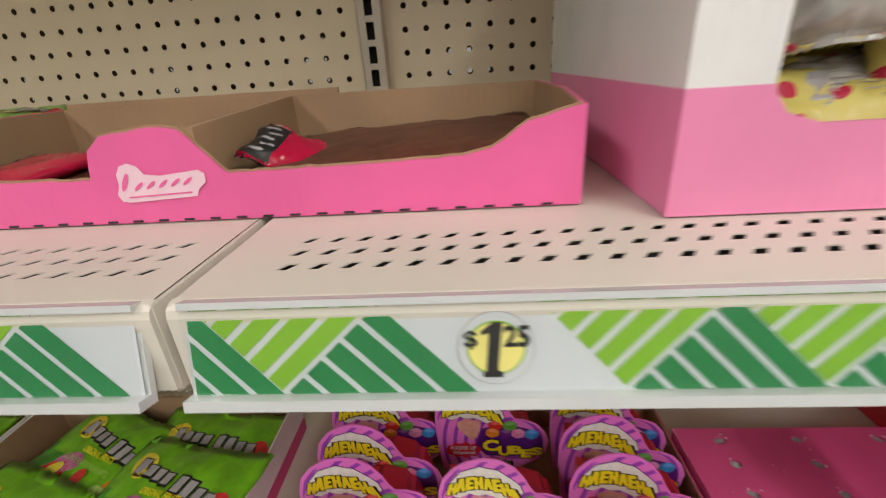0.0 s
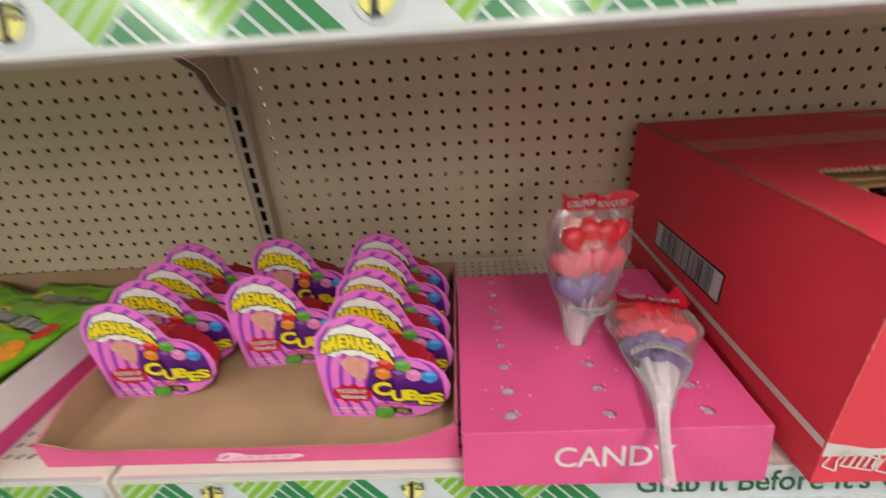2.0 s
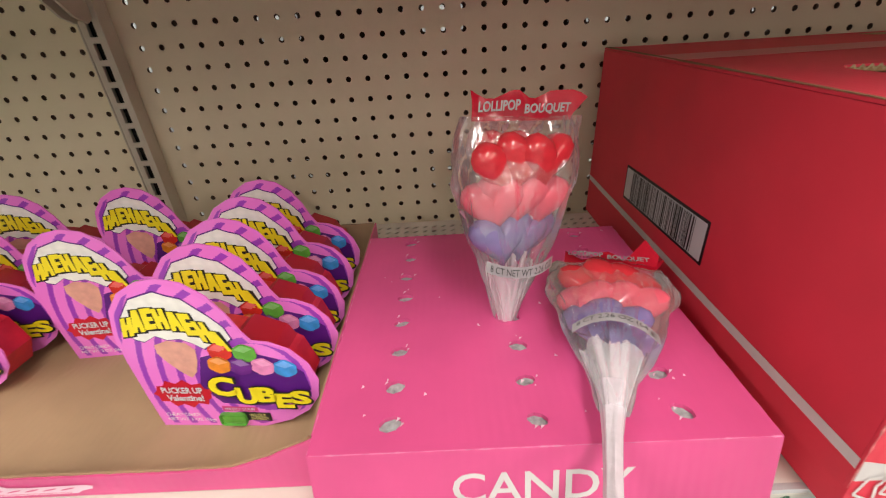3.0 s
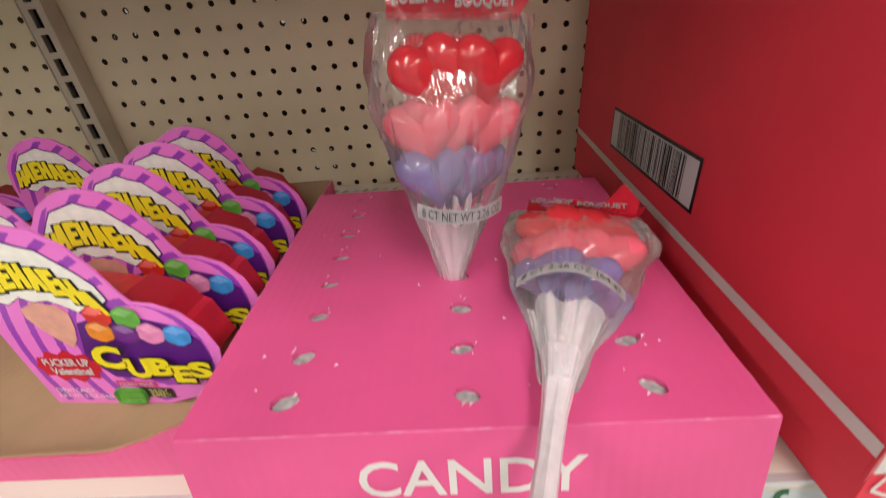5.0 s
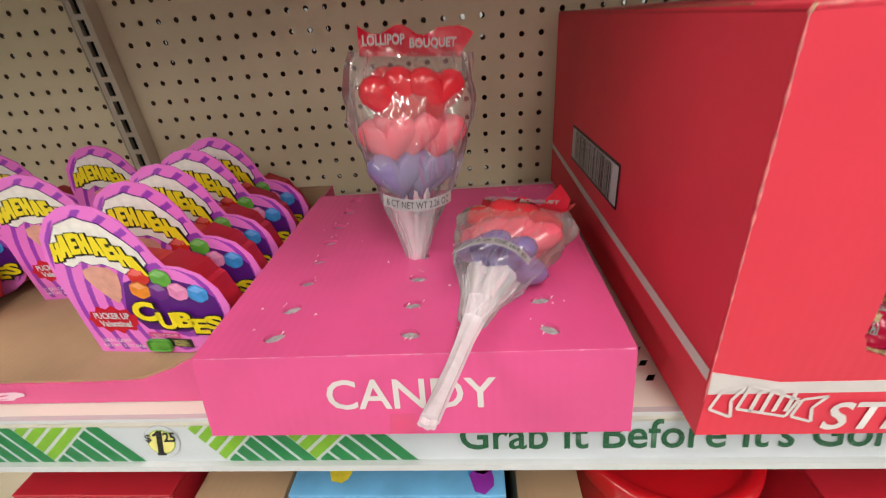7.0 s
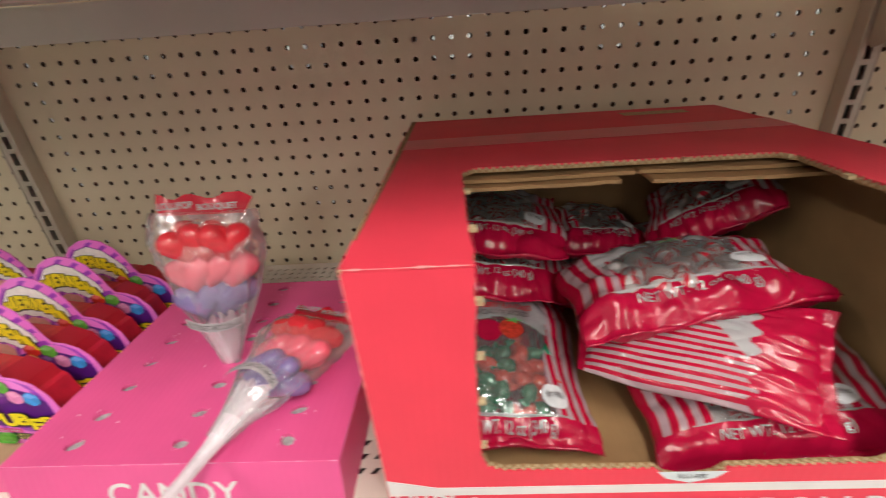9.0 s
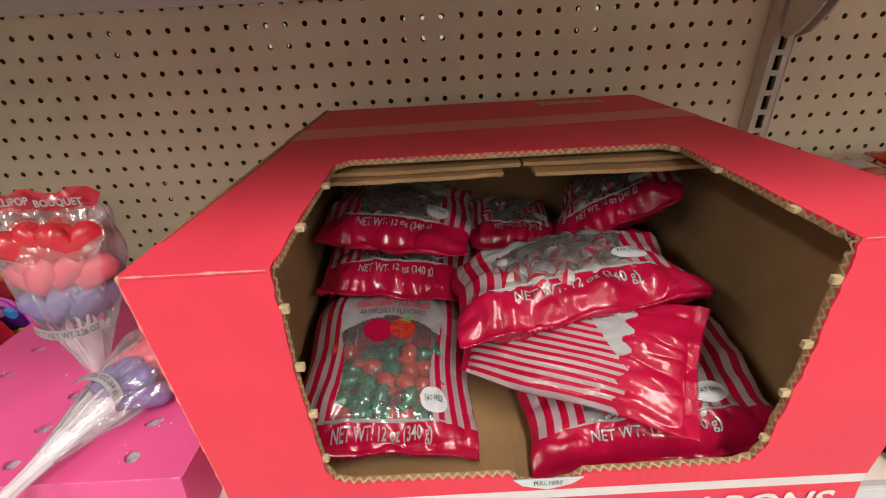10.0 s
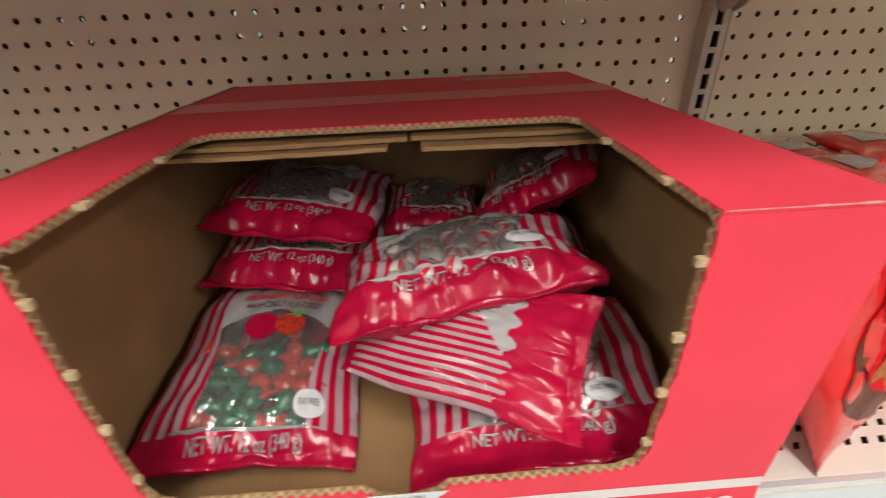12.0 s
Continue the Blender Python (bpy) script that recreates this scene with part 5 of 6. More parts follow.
def sweet_bag(matrix, w, h, thick, seed, flavour="mint", full=True, turned=False):
    label = "glossy red and white striped bag of strawberry candies, clear window" if flavour == "straw" else "glossy red and white striped bag of peppermint candies"
    t = thing("candy_bag", label, "candy bag", "bags in the red carton")
    t.matrix_world = matrix
    bag = Bag(w, h, thick, seed, 1.5)
    foot = -0.76 if flavour == "straw" else -0.58

    def region(u, v, side):
        if side == -1:
            return 1 if (abs(v) < 0.55 and abs(u) > 0.5) else 0
        if v > 0.80 or v < foot:
            return 0
        wave = 0.08 * math.sin(v * 3)
        if abs(u) > 0.60 + wave:
            return 1
        if v > 0.36 - 0.25 * (u * 1.4) ** 2:
            return 3
        return 2

    if turned:
        region = lambda u, v, side: 0 if (v > 0.44 + 0.045 * math.cos(u * 18) or v < -0.92) else (3 if v > 0.05 + 0.45 * (u + 0.6) else 1)
    part("film", bag.mesh(region, *((110, 170) if turned else (130, 110) if flavour == "straw" else (92, 76))), [BAG_RED, BAG_STRIPE, BAG_CLEAR, BAG_WHITE], t, "glossy printed plastic film")
    if turned:
        for k in range(3):
            bag.patch("print_line", GREY_INK, t, -0.62 + 0.14 * k, 0.28, 0.035, 0.09 - 0.02 * k, 0.0014)
        bag.patch("pink_mark", PINK_INK, t, -0.72, 0.06, 0.08, 0.03, 0.0014, None, "small pink printed shape")
        return t
    bag.patch("white_line", BAG_WHITE, t, 0.0, foot + 0.005, 0.72, 0.014)
    bag.words("NET WT. 12 oz (340 g)", BAG_WHITE, t, -0.50, foot - (0.165 if flavour == "straw" else 0.205), 1.02, 0.125, 0.012)
    bag.patch("round_sticker", STICKER, t, 0.56, foot + 0.17, 0.15, 0.12, 0.0030, None, "white round sticker")
    bag.words("FAT FREE", BLACK, t, 0.46, foot + 0.15, 0.20, 0.055, 0.0, 0.0042)
    rnd = random.Random(seed)
    if flavour == "straw":
        bag.words("STRAWBERRY FLAVORED", HOTRED, t, -0.50, 0.50, 1.0, 0.10, 0.02)
        bag.words("ARTIFICIALLY FLAVORED", BLACK, t, -0.44, 0.38, 0.88, 0.085)
        bag.patch("printed_strawberry", STRAW, t, 0.16, 0.17, 0.17, 0.15, 0.0014, lambda a: 1 - 0.25 * max(0, -math.sin(a)), "printed red strawberry")
        bag.patch("printed_leaf", LEAF_INK, t, 0.20, 0.31, 0.13, 0.05, 0.0018, lambda a: 0.6 + 0.4 * math.cos(a * 5))
        bag.patch("printed_half_berry", BAG_RED, t, -0.16, 0.16, 0.19, 0.15, 0.0013)
        spots = [(u, v) for v in (-0.66, -0.51, -0.36, -0.21, -0.06) for u in (-0.46, -0.22, 0.02, 0.26, 0.46)]
    else:
        bag.words("PEPPERMINT", BAG_RED, t, -0.42, 0.52, 0.84, 0.12, 0.02)
        bag.patch("printed_leaf", LEAF_INK, t, 0.1, 0.40, 0.13, 0.06, 0.0014, lambda a: 0.6 + 0.4 * math.cos(a * 5))
        spots = [(u, v) for v in (-0.46, -0.28, -0.10, 0.08, 0.24) for u in (-0.46, -0.22, 0.02, 0.26, 0.48)]
    if full:
        for k, (u, v) in enumerate(spots):
            p = bag.at(u + rnd.uniform(-.05, .05), v + rnd.uniform(-.03, .03), 1)
            me = (GREEN_MESH if (u < 0.05 and v > -0.7) != (k % 4 == 0) else STRAW_MESH) if flavour == "straw" else (MINT_MESH if k % 3 else MINTW_MESH)
            o = part("sweet", me, None, t)
            o.matrix_local = Matrix.Translation((p.x, p.y, p.z - 0.0100)) @ Euler((rnd.uniform(-.6, .6), rnd.uniform(-.6, .6), rnd.uniform(0, 6))).to_matrix().to_4x4()
    return t


def lie(centre, right, up):
    """A pose from the way to a bag's right and the way up its face."""
    x = Vector(right).normalized()
    y = Vector(up)
    y = (y - x * y.dot(x)).normalized()
    return Matrix.Translation(centre) @ Matrix((x, y, x.cross(y))).transposed().to_4x4()


sweet_bag(lie((0.668, -0.325, 1.108), (0.995, 0.0, -0.09), (0.0, 1, 0.13)), 0.147, 0.190, 0.042, 1, "straw")
sweet_bag(lie((0.675, -0.150, 1.104), (1, 0.02, 0), (0, 1, 0.05)), 0.150, 0.170, 0.046, 2)
sweet_bag(lie((0.674, -0.186, 1.147), (0.998, -0.035, -0.06), (0.04, 1, 0.06)), 0.157, 0.178, 0.044, 3)
sweet_bag(lie((0.677, -0.168, 1.187), (0.99, -0.08, -0.10), (0.06, 1, 0.04)), 0.160, 0.170, 0.046, 4)
sweet_bag(lie((0.810, -0.124, 1.148), (0.994, 0.0, -0.10), (0, 1, 0.03)), 0.112, 0.145, 0.050, 5)
sweet_bag(lie((0.805, -0.150, 1.105), (1, -0.05, 0.05), (0, 1, 0.05)), 0.15, 0.17, 0.046, 9)
sweet_bag(lie((0.919, -0.180, 1.203), (0.74, -0.40, 0.54), (0.34, 0.90, 0.16)), 0.134, 0.142, 0.046, 6)
sweet_bag(lie((0.915, -0.160, 1.115), (1, 0.0, 0.1), (0, 1, 0.1)), 0.125, 0.19, 0.056, 10)
sweet_bag(lie((0.824, -0.312, 1.1775), (0.985, 0.03, 0.16), (-0.03, 0.99, -0.05)), 0.187, 0.128, 0.058, 7)
sweet_bag(lie((0.820, -0.372, 1.156), (-0.38, -0.74, -0.53), (0.94, -0.27, 0.24)), 0.090, 0.172, 0.024, 11, "mint", False, True)
sweet_bag(lie((0.868, -0.376, 1.113), (0.97, -0.04, 0.20), (-0.05, 0.97, 0.20)), 0.178, 0.130, 0.046, 8)


# ---- fruit candy pouches ----
POUCH = material("lime_green_film", (0.17, 0.46, 0.012), 0.30, 0, 0.2, 45, 0.4, 60, coat=0.25)
POUCH_DARK = material("deep_green_print", (0.05, 0.28, 0.02), 0.30, 0, 0.2, 45, 0.4, 60, coat=0.25)
ORANGE_INK = material("orange_print", (0.80, 0.30, 0.02), 0.25, 0, 0.15, 120, coat=0.4)
LEMON_INK = material("lemon_print", (0.82, 0.66, 0.05), 0.25, 0, 0.12, 120, coat=0.4)
CHERRY_INK = material("cherry_print", (0.38, 0.01, 0.03), 0.2, 0, 0.15, 120, coat=0.4)
BERRY_INK = material("berry_print", (0.62, 0.03, 0.03), 0.25, 0, 0.15, 160, coat=0.4)
MAUVE_INK = material("mauve_print", (0.55, 0.16, 0.35), 0.25, 0, 0.15, 120, coat=0.4)
LIME_INK = material("lime_slice_print", (0.45, 0.68, 0.15), 0.25, 0, 0.12, 120, coat=0.4)


def fruit_pouch(matrix, seed, w=0.172, h=0.225):
    t = thing("fruit_candy_pouch", "glossy green candy pouch printed with colourful fruits", "candy pouch", "fruit candy pouches")
    t.matrix_world = matrix
    bag = Bag(w, h, 0.020, seed, 1.6)
    part("film", bag.mesh(lambda u, v, s: 1 if (s == 1 and abs(v + 0.1 + 0.3 * u) < 0.16) else 0, 26, 22), [POUCH, POUCH_DARK], t, "glossy printed plastic film")
    # plain slanting white bars on a dark patch in place of the brand mark
    for k in range(8):
        cu = -0.62 + 0.175 * k + (0.06 if k > 3 else 0)
        cv = 0.60 - 0.02 * k
        tall = 0.135 if k in (0, 4, 5) else 0.10
        block = lambda a: 0.92 / max(abs(math.cos(a)), abs(math.sin(a)))
        bag.patch("mark_rim", BLACK, t, cu, cv, 0.092, tall * 0.86, 0.0012, block)
        bag.patch("mark", BAG_WHITE, t, cu, cv + 0.008, 0.066, tall * 0.64, 0.0017, block, "plain white emblem bar")
    bag.words("ORIGINAL FRUITS", SIGN_YELLOW, t, -0.32, 0.36, 0.66, 0.07, 0.02)
    bag.words("CONVERSATION HEARTS", LIME_INK, t, -0.48, 0.24, 0.95, 0.06)
    for name, mat, cu, cv, ru, rv in (("orange", ORANGE_INK, -0.22, -0.26, 0.26, 0.17), ("orange_slice", LEMON_INK, -0.02, -0.20, 0.24, 0.17), ("orange_half", ORANGE_INK, -0.66, -0.22, 0.18, 0.10), ("cherry", CHERRY_INK, 0.10, -0.36, 0.18, 0.10),
                                      ("lime_slice", LIME_INK, 0.34, -0.32, 0.22, 0.09), ("strawberry", BERRY_INK, 0.60, -0.20, 0.17, 0.14), ("strawberry", BERRY_INK, -0.42, 0.06, 0.19, 0.11), ("berry", MAUVE_INK, -0.34, 0.22, 0.17, 0.09),
                                      ("lemon", LEMON_INK, -0.62, 0.62, 0.15, 0.10), ("orange_half", ORANGE_INK, 0.72, 0.14, 0.16, 0.11), ("strawberry", BERRY_INK, 0.80, 0.44, 0.12, 0.09), ("lemon", LEMON_INK, 0.78, -0.52, 0.13, 0.08), ("banana", LEMON_INK, 0.30, -0.08, 0.18, 0.06)):
        bag.patch("printed_" + name, mat, t, cu, cv, ru * 1.25, rv * 1.35, 0.0012 + 0.0003 * (name in ("cherry", "orange_slice", "lime_slice")), lambda a: 1 - 0.12 * math.sin(a * 2 + cu * 9))
    rnd = random.Random(seed)
    for k in range(12):
        name, mat = (("strawberry", BERRY_INK), ("lemon", LEMON_INK), ("orange", ORANGE_INK), ("lime_slice", LIME_INK), ("cherry", CHERRY_INK))[k % 5]
        cu, cv, r = rnd.uniform(-0.82, 0.82), rnd.choice((rnd.uniform(-0.78, -0.45), rnd.uniform(0.0, 0.2), rnd.uniform(-0.1, -0.4))), rnd.uniform(0.08, 0.14)
        bag.patch("printed_" + name, mat, t, cu, cv, r, r * 0.75, 0.0019 + 0.00006 * k, lambda a: 1 - 0.15 * math.sin(a * 2 + cu * 9))
    return t


FZ = DECK_LOW + 0.010
for x, y, dz, turn, tilt, roll, seed in ((-0.425, -0.300, 0.004, 0, 1, 0, 31), (-0.262, -0.300, 0.004, 0, 1, 0, 32), (-0.262, -0.262, 0.022, -3, 5, 0, 34), (-0.400, -0.268, 0.028, -20, 5, 3, 35), (-0.425, -0.372, 0.040, -14, 3, 3, 33), (-0.272, -0.330, 0.042, -15, 4, -3, 36),
                                         (-0.80, -0.30, 0.004, 5, 3, 0, 37), (-0.63, -0.28, 0.006, -6, 4, 0, 38), (-0.63, -0.27, 0.026, 8, 4, 0, 39)):
    fruit_pouch(Matrix.Translation((x, y, FZ + dz)) @ Euler((radians(tilt), radians(roll), radians(turn))).to_matrix().to_4x4(), seed)
fruit_pouch(lie((-0.43, -0.15, U + 0.030), (1, 0.1, 0.02), (0, 1, 0.25)), 40, 0.15, 0.17)


# ---- yellow heart bags ----
def dotted(name, base, dot, scale):
    m = glossy(name, base, 0.22, 0.0)
    nt = m.node_tree
    uv, mp, vo, lt, mix = nt.nodes.new("ShaderNodeUVMap"), nt.nodes.new("ShaderNodeMapping"), nt.nodes.new("ShaderNodeTexVoronoi"), nt.nodes.new("ShaderNodeMath"), nt.nodes.new("ShaderNodeMix")
    uv.uv_map = "print"
    mp.inputs["Scale"].default_value = (scale, scale * 1.2, 1)
    vo.voronoi_dimensions = "2D"
    vo.inputs["Scale"].default_value, vo.inputs["Randomness"].default_value = 1.0, 0.45
    lt.operation = "LESS_THAN"
    lt.inputs[1].default_value = 0.175
    mix.data_type = "RGBA"
    mix.inputs["A"].default_value, mix.inputs["B"].default_value = (*base, 1), (*dot, 1)
    nt.links.new(uv.outputs[0], mp.inputs[0])
    nt.links.new(mp.outputs[0], vo.inputs["Vector"])
    nt.links.new(vo.outputs["Distance"], lt.inputs[0])
    nt.links.new(lt.outputs[0], mix.inputs["Factor"])
    nt.links.new(mix.outputs["Result"], nt.nodes["Principled BSDF"].inputs["Base Color"])
    return m


YELLOW_DOTS = dotted("yellow_film_red_dots", (0.56, 0.48, 0.13), (0.45, 0.012, 0.05), 6.4)
YELLOW_DOTS.node_tree.nodes["Principled BSDF"].inputs["Coat Weight"].default_value = 0.15
YELLOW_DOTS.node_tree.nodes["Principled BSDF"].inputs["Roughness"].default_value = 0.34
SILVER = material("silver_film", (0.50, 0.48, 0.45), 0.25, 0.15, 0.15, 60, 0.5, 110, coat=0.3)
CHOC = material("chocolate_print", (0.12, 0.040, 0.025), 0.38, 0, 0.2, 90, 0.5, 60, spec=0.3)
GOLD = material("gold_foil", (0.42, 0.19, 0.02), 0.3, 0.5, 0.25, 120, 0.6, 140)


def heart_radius(a):
    s = math.sin(a)
    return (s * math.sqrt(abs(math.cos(a))) / (s + 1.4) - 2 * s + 2) / 2.6


def yellow_bag(matrix, seed, w, h, thick, front="dots"):
    t = thing("valentine_candy_bag", "crumpled yellow candy bag with small red hearts", "candy bag", "yellow bags in the carton")
    t.matrix_world = matrix
    bag = Bag(w, h, thick, seed, 3.4)
    silver = (lambda u, v, s: 1 if (s == 1 and abs(u) < 0.62) else 0) if front == "back" else (lambda u, v, s: 1 if abs(v) > 0.9 else 0)
    part("film", bag.mesh(silver, 46, 40), [YELLOW_DOTS, SILVER], t, "crinkled yellow film with red dots")
    crimp(bag, t, YELLOW_DOTS if front == "dots" else SILVER)
    if front == "back":
        bag.patch("facts_panel", BAG_WHITE, t, -0.34, 0.0, 0.24, 0.55, 0.0012, lambda a: 1.0 / max(abs(math.cos(a)), abs(math.sin(a))) * 0.85, "white printed facts panel")
        for k in range(9):
            bag.patch("print_line", GREY_INK, t, 0.16, -0.5 + 0.12 * k, 0.30, 0.009, 0.0014)
    if front == "heart":
        bag.patch("heart_rim", HOTRED, t, -0.05, 0.34, 0.40, 0.36, 0.0012, heart_radius)
        bag.patch("chocolate_heart", CHOC, t, -0.05, 0.31, 0.34, 0.30, 0.0026, heart_radius, "printed brown chocolate heart")
        bag.patch("inner_heart", CHERRY_INK, t, -0.05, 0.20, 0.19, 0.16, 0.0040, heart_radius)
        bag.patch("gold_foil", GOLD, t, -0.12, -0.42, 0.62, 0.22, 0.0012, lambda a: 0.9 + 0.1 * math.sin(a * 7), "gold foil print")
    return t


yellow_bag(lie((0.222, -0.350, 1.572), (1, -0.15, 0.16), (-0.08, 0.25, 1)), 51, 0.090, 0.10, 0.026, "back")
yellow_bag(lie((0.245, -0.345, 1.497), (1, 0.1, 0.03), (0, 0.55, 0.8)), 52, 0.13, 0.055, 0.022, "back")
yellow_bag(lie((0.315, -0.345, 1.535), (0.95, 0.0, 0.28), (-0.25, 0.25, 1)), 53, 0.120, 0.125, 0.032, "heart")
yellow_bag(lie((0.388, -0.340, 1.545), (1, 0.15, -0.35), (0.25, 0.35, 1)), 54, 0.085, 0.12, 0.030)
yellow_bag(lie((0.405, -0.335, 1.500), (1, 0.0, 0.12), (0, 0.6, 0.7)), 55, 0.115, 0.085, 0.030)
yellow_bag(lie((0.26, -0.30, 1.500), (1, 0.1, 0.0), (0, 1, 0.2)), 56, 0.17, 0.14, 0.045)
yellow_bag(lie((0.38, -0.285, 1.545), (1, 0.0, -0.1), (0, 0.7, 0.7)), 57, 0.15, 0.14, 0.040)
yellow_bag(lie((0.27, -0.28, 1.575), (1, 0.0, 0.1), (0, 0.4, 0.9)), 58, 0.15, 0.12, 0.040)
yellow_bag(lie((0.34, -0.27, 1.610), (1, 0.0, 0.0), (0, 0.3, 0.9)), 59, 0.20, 0.09, 0.040)


# ---- chocolate packets in the upper tray ----
def chocolate_packet(matrix, seed, w, h, red_end=True):
    t = thing("chocolate_packet", "flat brown chocolate packet with a red and silver end", "candy packet", "chocolate packets")
    t.matrix_world = matrix
    bag = Bag(w, h, 0.014, seed, 1.4)

    def region(u, v, s):
        if red_end:
            return 2 if u < -0.42 else 1
        return 0

    part("film", bag.mesh(region, 30, 18), [CHOC, BAG_RED, BLACK], t, "glossy printed film")
    crimp(bag, t, BAG_RED if red_end else CHOC)
    if red_end:
        for k in range(6):
            bag.patch("zigzag_print", BAG_WHITE, t, -0.72 + 0.10 * (k % 2), -0.7 + 0.28 * k, 0.16, 0.05, 0.0012)
    return t


CU = U + 0.010
chocolate_packet(lie((0.032, -0.292, CU + 0.013), (1, 0.04, 0.03), (0, 1, 0.05)), 61, 0.172, 0.118, False)
chocolate_packet(lie((0.030, -0.290, CU - 0.003), (1, 0.0, 0.0), (0, 1, 0.0)), 65, 0.172, 0.12, False)
chocolate_packet(lie((-0.028, -0.322, CU + 0.0125), (0.74, -0.05, -0.36), (0.10, 0.8, 0.35)), 62, 0.060, 0.036)
chocolate_packet(lie((-0.165, -0.29, CU + 0.004), (1, -0.04, 0.0), (0, 1, 0.04)), 63, 0.170, 0.115, False)
chocolate_packet(lie((-0.205, -0.315, CU + 0.012), (0.9, -0.3, 0.06), (0.2, 0.9, 0.1)), 64, 0.075, 0.06)


# ---- lollipop bouquets ----
LOLLY_RED = material("red_lollipop", (0.70, 0.035, 0.05), 0.18, 0, 0.12, 60, coat=0.5)
LOLLY_PINK = material("pink_lollipop", (0.80, 0.13, 0.19), 0.18, 0, 0.12, 60, coat=0.5)
LOLLY_PURPLE = material("violet_lollipop", (0.22, 0.17, 0.36), 0.18, 0, 0.12, 60, coat=0.5)
STICK = material("white_stick", (0.74, 0.62, 0.66), 0.4, 0, 0.05, 90)
SHEATH = material("milky_twisted_film", (0.68, 0.60, 0.64), 0.25, 0, 0.05, 120, 0.35, 140, coat=0.5)
WRAP = film("bouquet_film", (0.99, 0.98, 0.98), 0.83, 0.08, 0.30, 60, 1.0, 0.4)
CLOUDY = film("cloudy_twisted_film", (0.97, 0.92, 0.94), 0.60, 0.14, 0.80, 150, 1.0, 0.2)
HEADER = glossy("red_header_film", (0.52, 0.01, 0.03), 0.18)
for m_ in (LOLLY_RED, LOLLY_PINK, LOLLY_PURPLE):
    m_.node_tree.nodes["Principled BSDF"].inputs["Subsurface Weight"].default_value = 0.15
    m_.node_tree.nodes["Principled BSDF"].inputs["Subsurface Radius"].default_value = (0.006, 0.003, 0.003)


def heart_sweet(size):
    pts = []
    for k in range(28):
        a = math.tau * k / 28
        x = 16 * math.sin(a) ** 3 / 32
        z = (13 * math.cos(a) - 5 * math.cos(2 * a) - 2 * math.cos(3 * a) - math.cos(4 * a)) / 32
        pts.append((x * size, z * size))
    bm = bmesh.new()
    rings = []
    for y, s in ((-0.22, 0.55), (-0.16, 0.86), (-0.06, 1.0), (0.06, 1.0), (0.16, 0.86), (0.22, 0.55)):
        rings.append([bm.verts.new((x * s, y * size, z * s)) for x, z in pts])
    n = len(pts)
    for a, b in zip(rings, rings[1:]):
        for k in range(n):
            bm.faces.new((a[k], a[(k + 1) % n], b[(k + 1) % n], b[k]))
    for ring in (rings[0][::-1], rings[-1]):
        c = bm.verts.new(sum((v.co for v in ring), Vector()) / n)
        for k in range(n):
            bm.faces.new((ring[k], ring[(k + 1) % n], c))
    bmesh.ops.recalc_face_normals(bm, faces=bm.faces[:])
    for f in bm.faces:
        f.smooth = True
    return mesh_from("heart_lollipop", bm)


HEART_MESH = {}
for nm_, mt_ in (("r", LOLLY_RED), ("p", LOLLY_PINK), ("v", LOLLY_PURPLE)):
    HEART_MESH[nm_] = heart_sweet(0.043)
    HEART_MESH[nm_].materials.append(mt_)


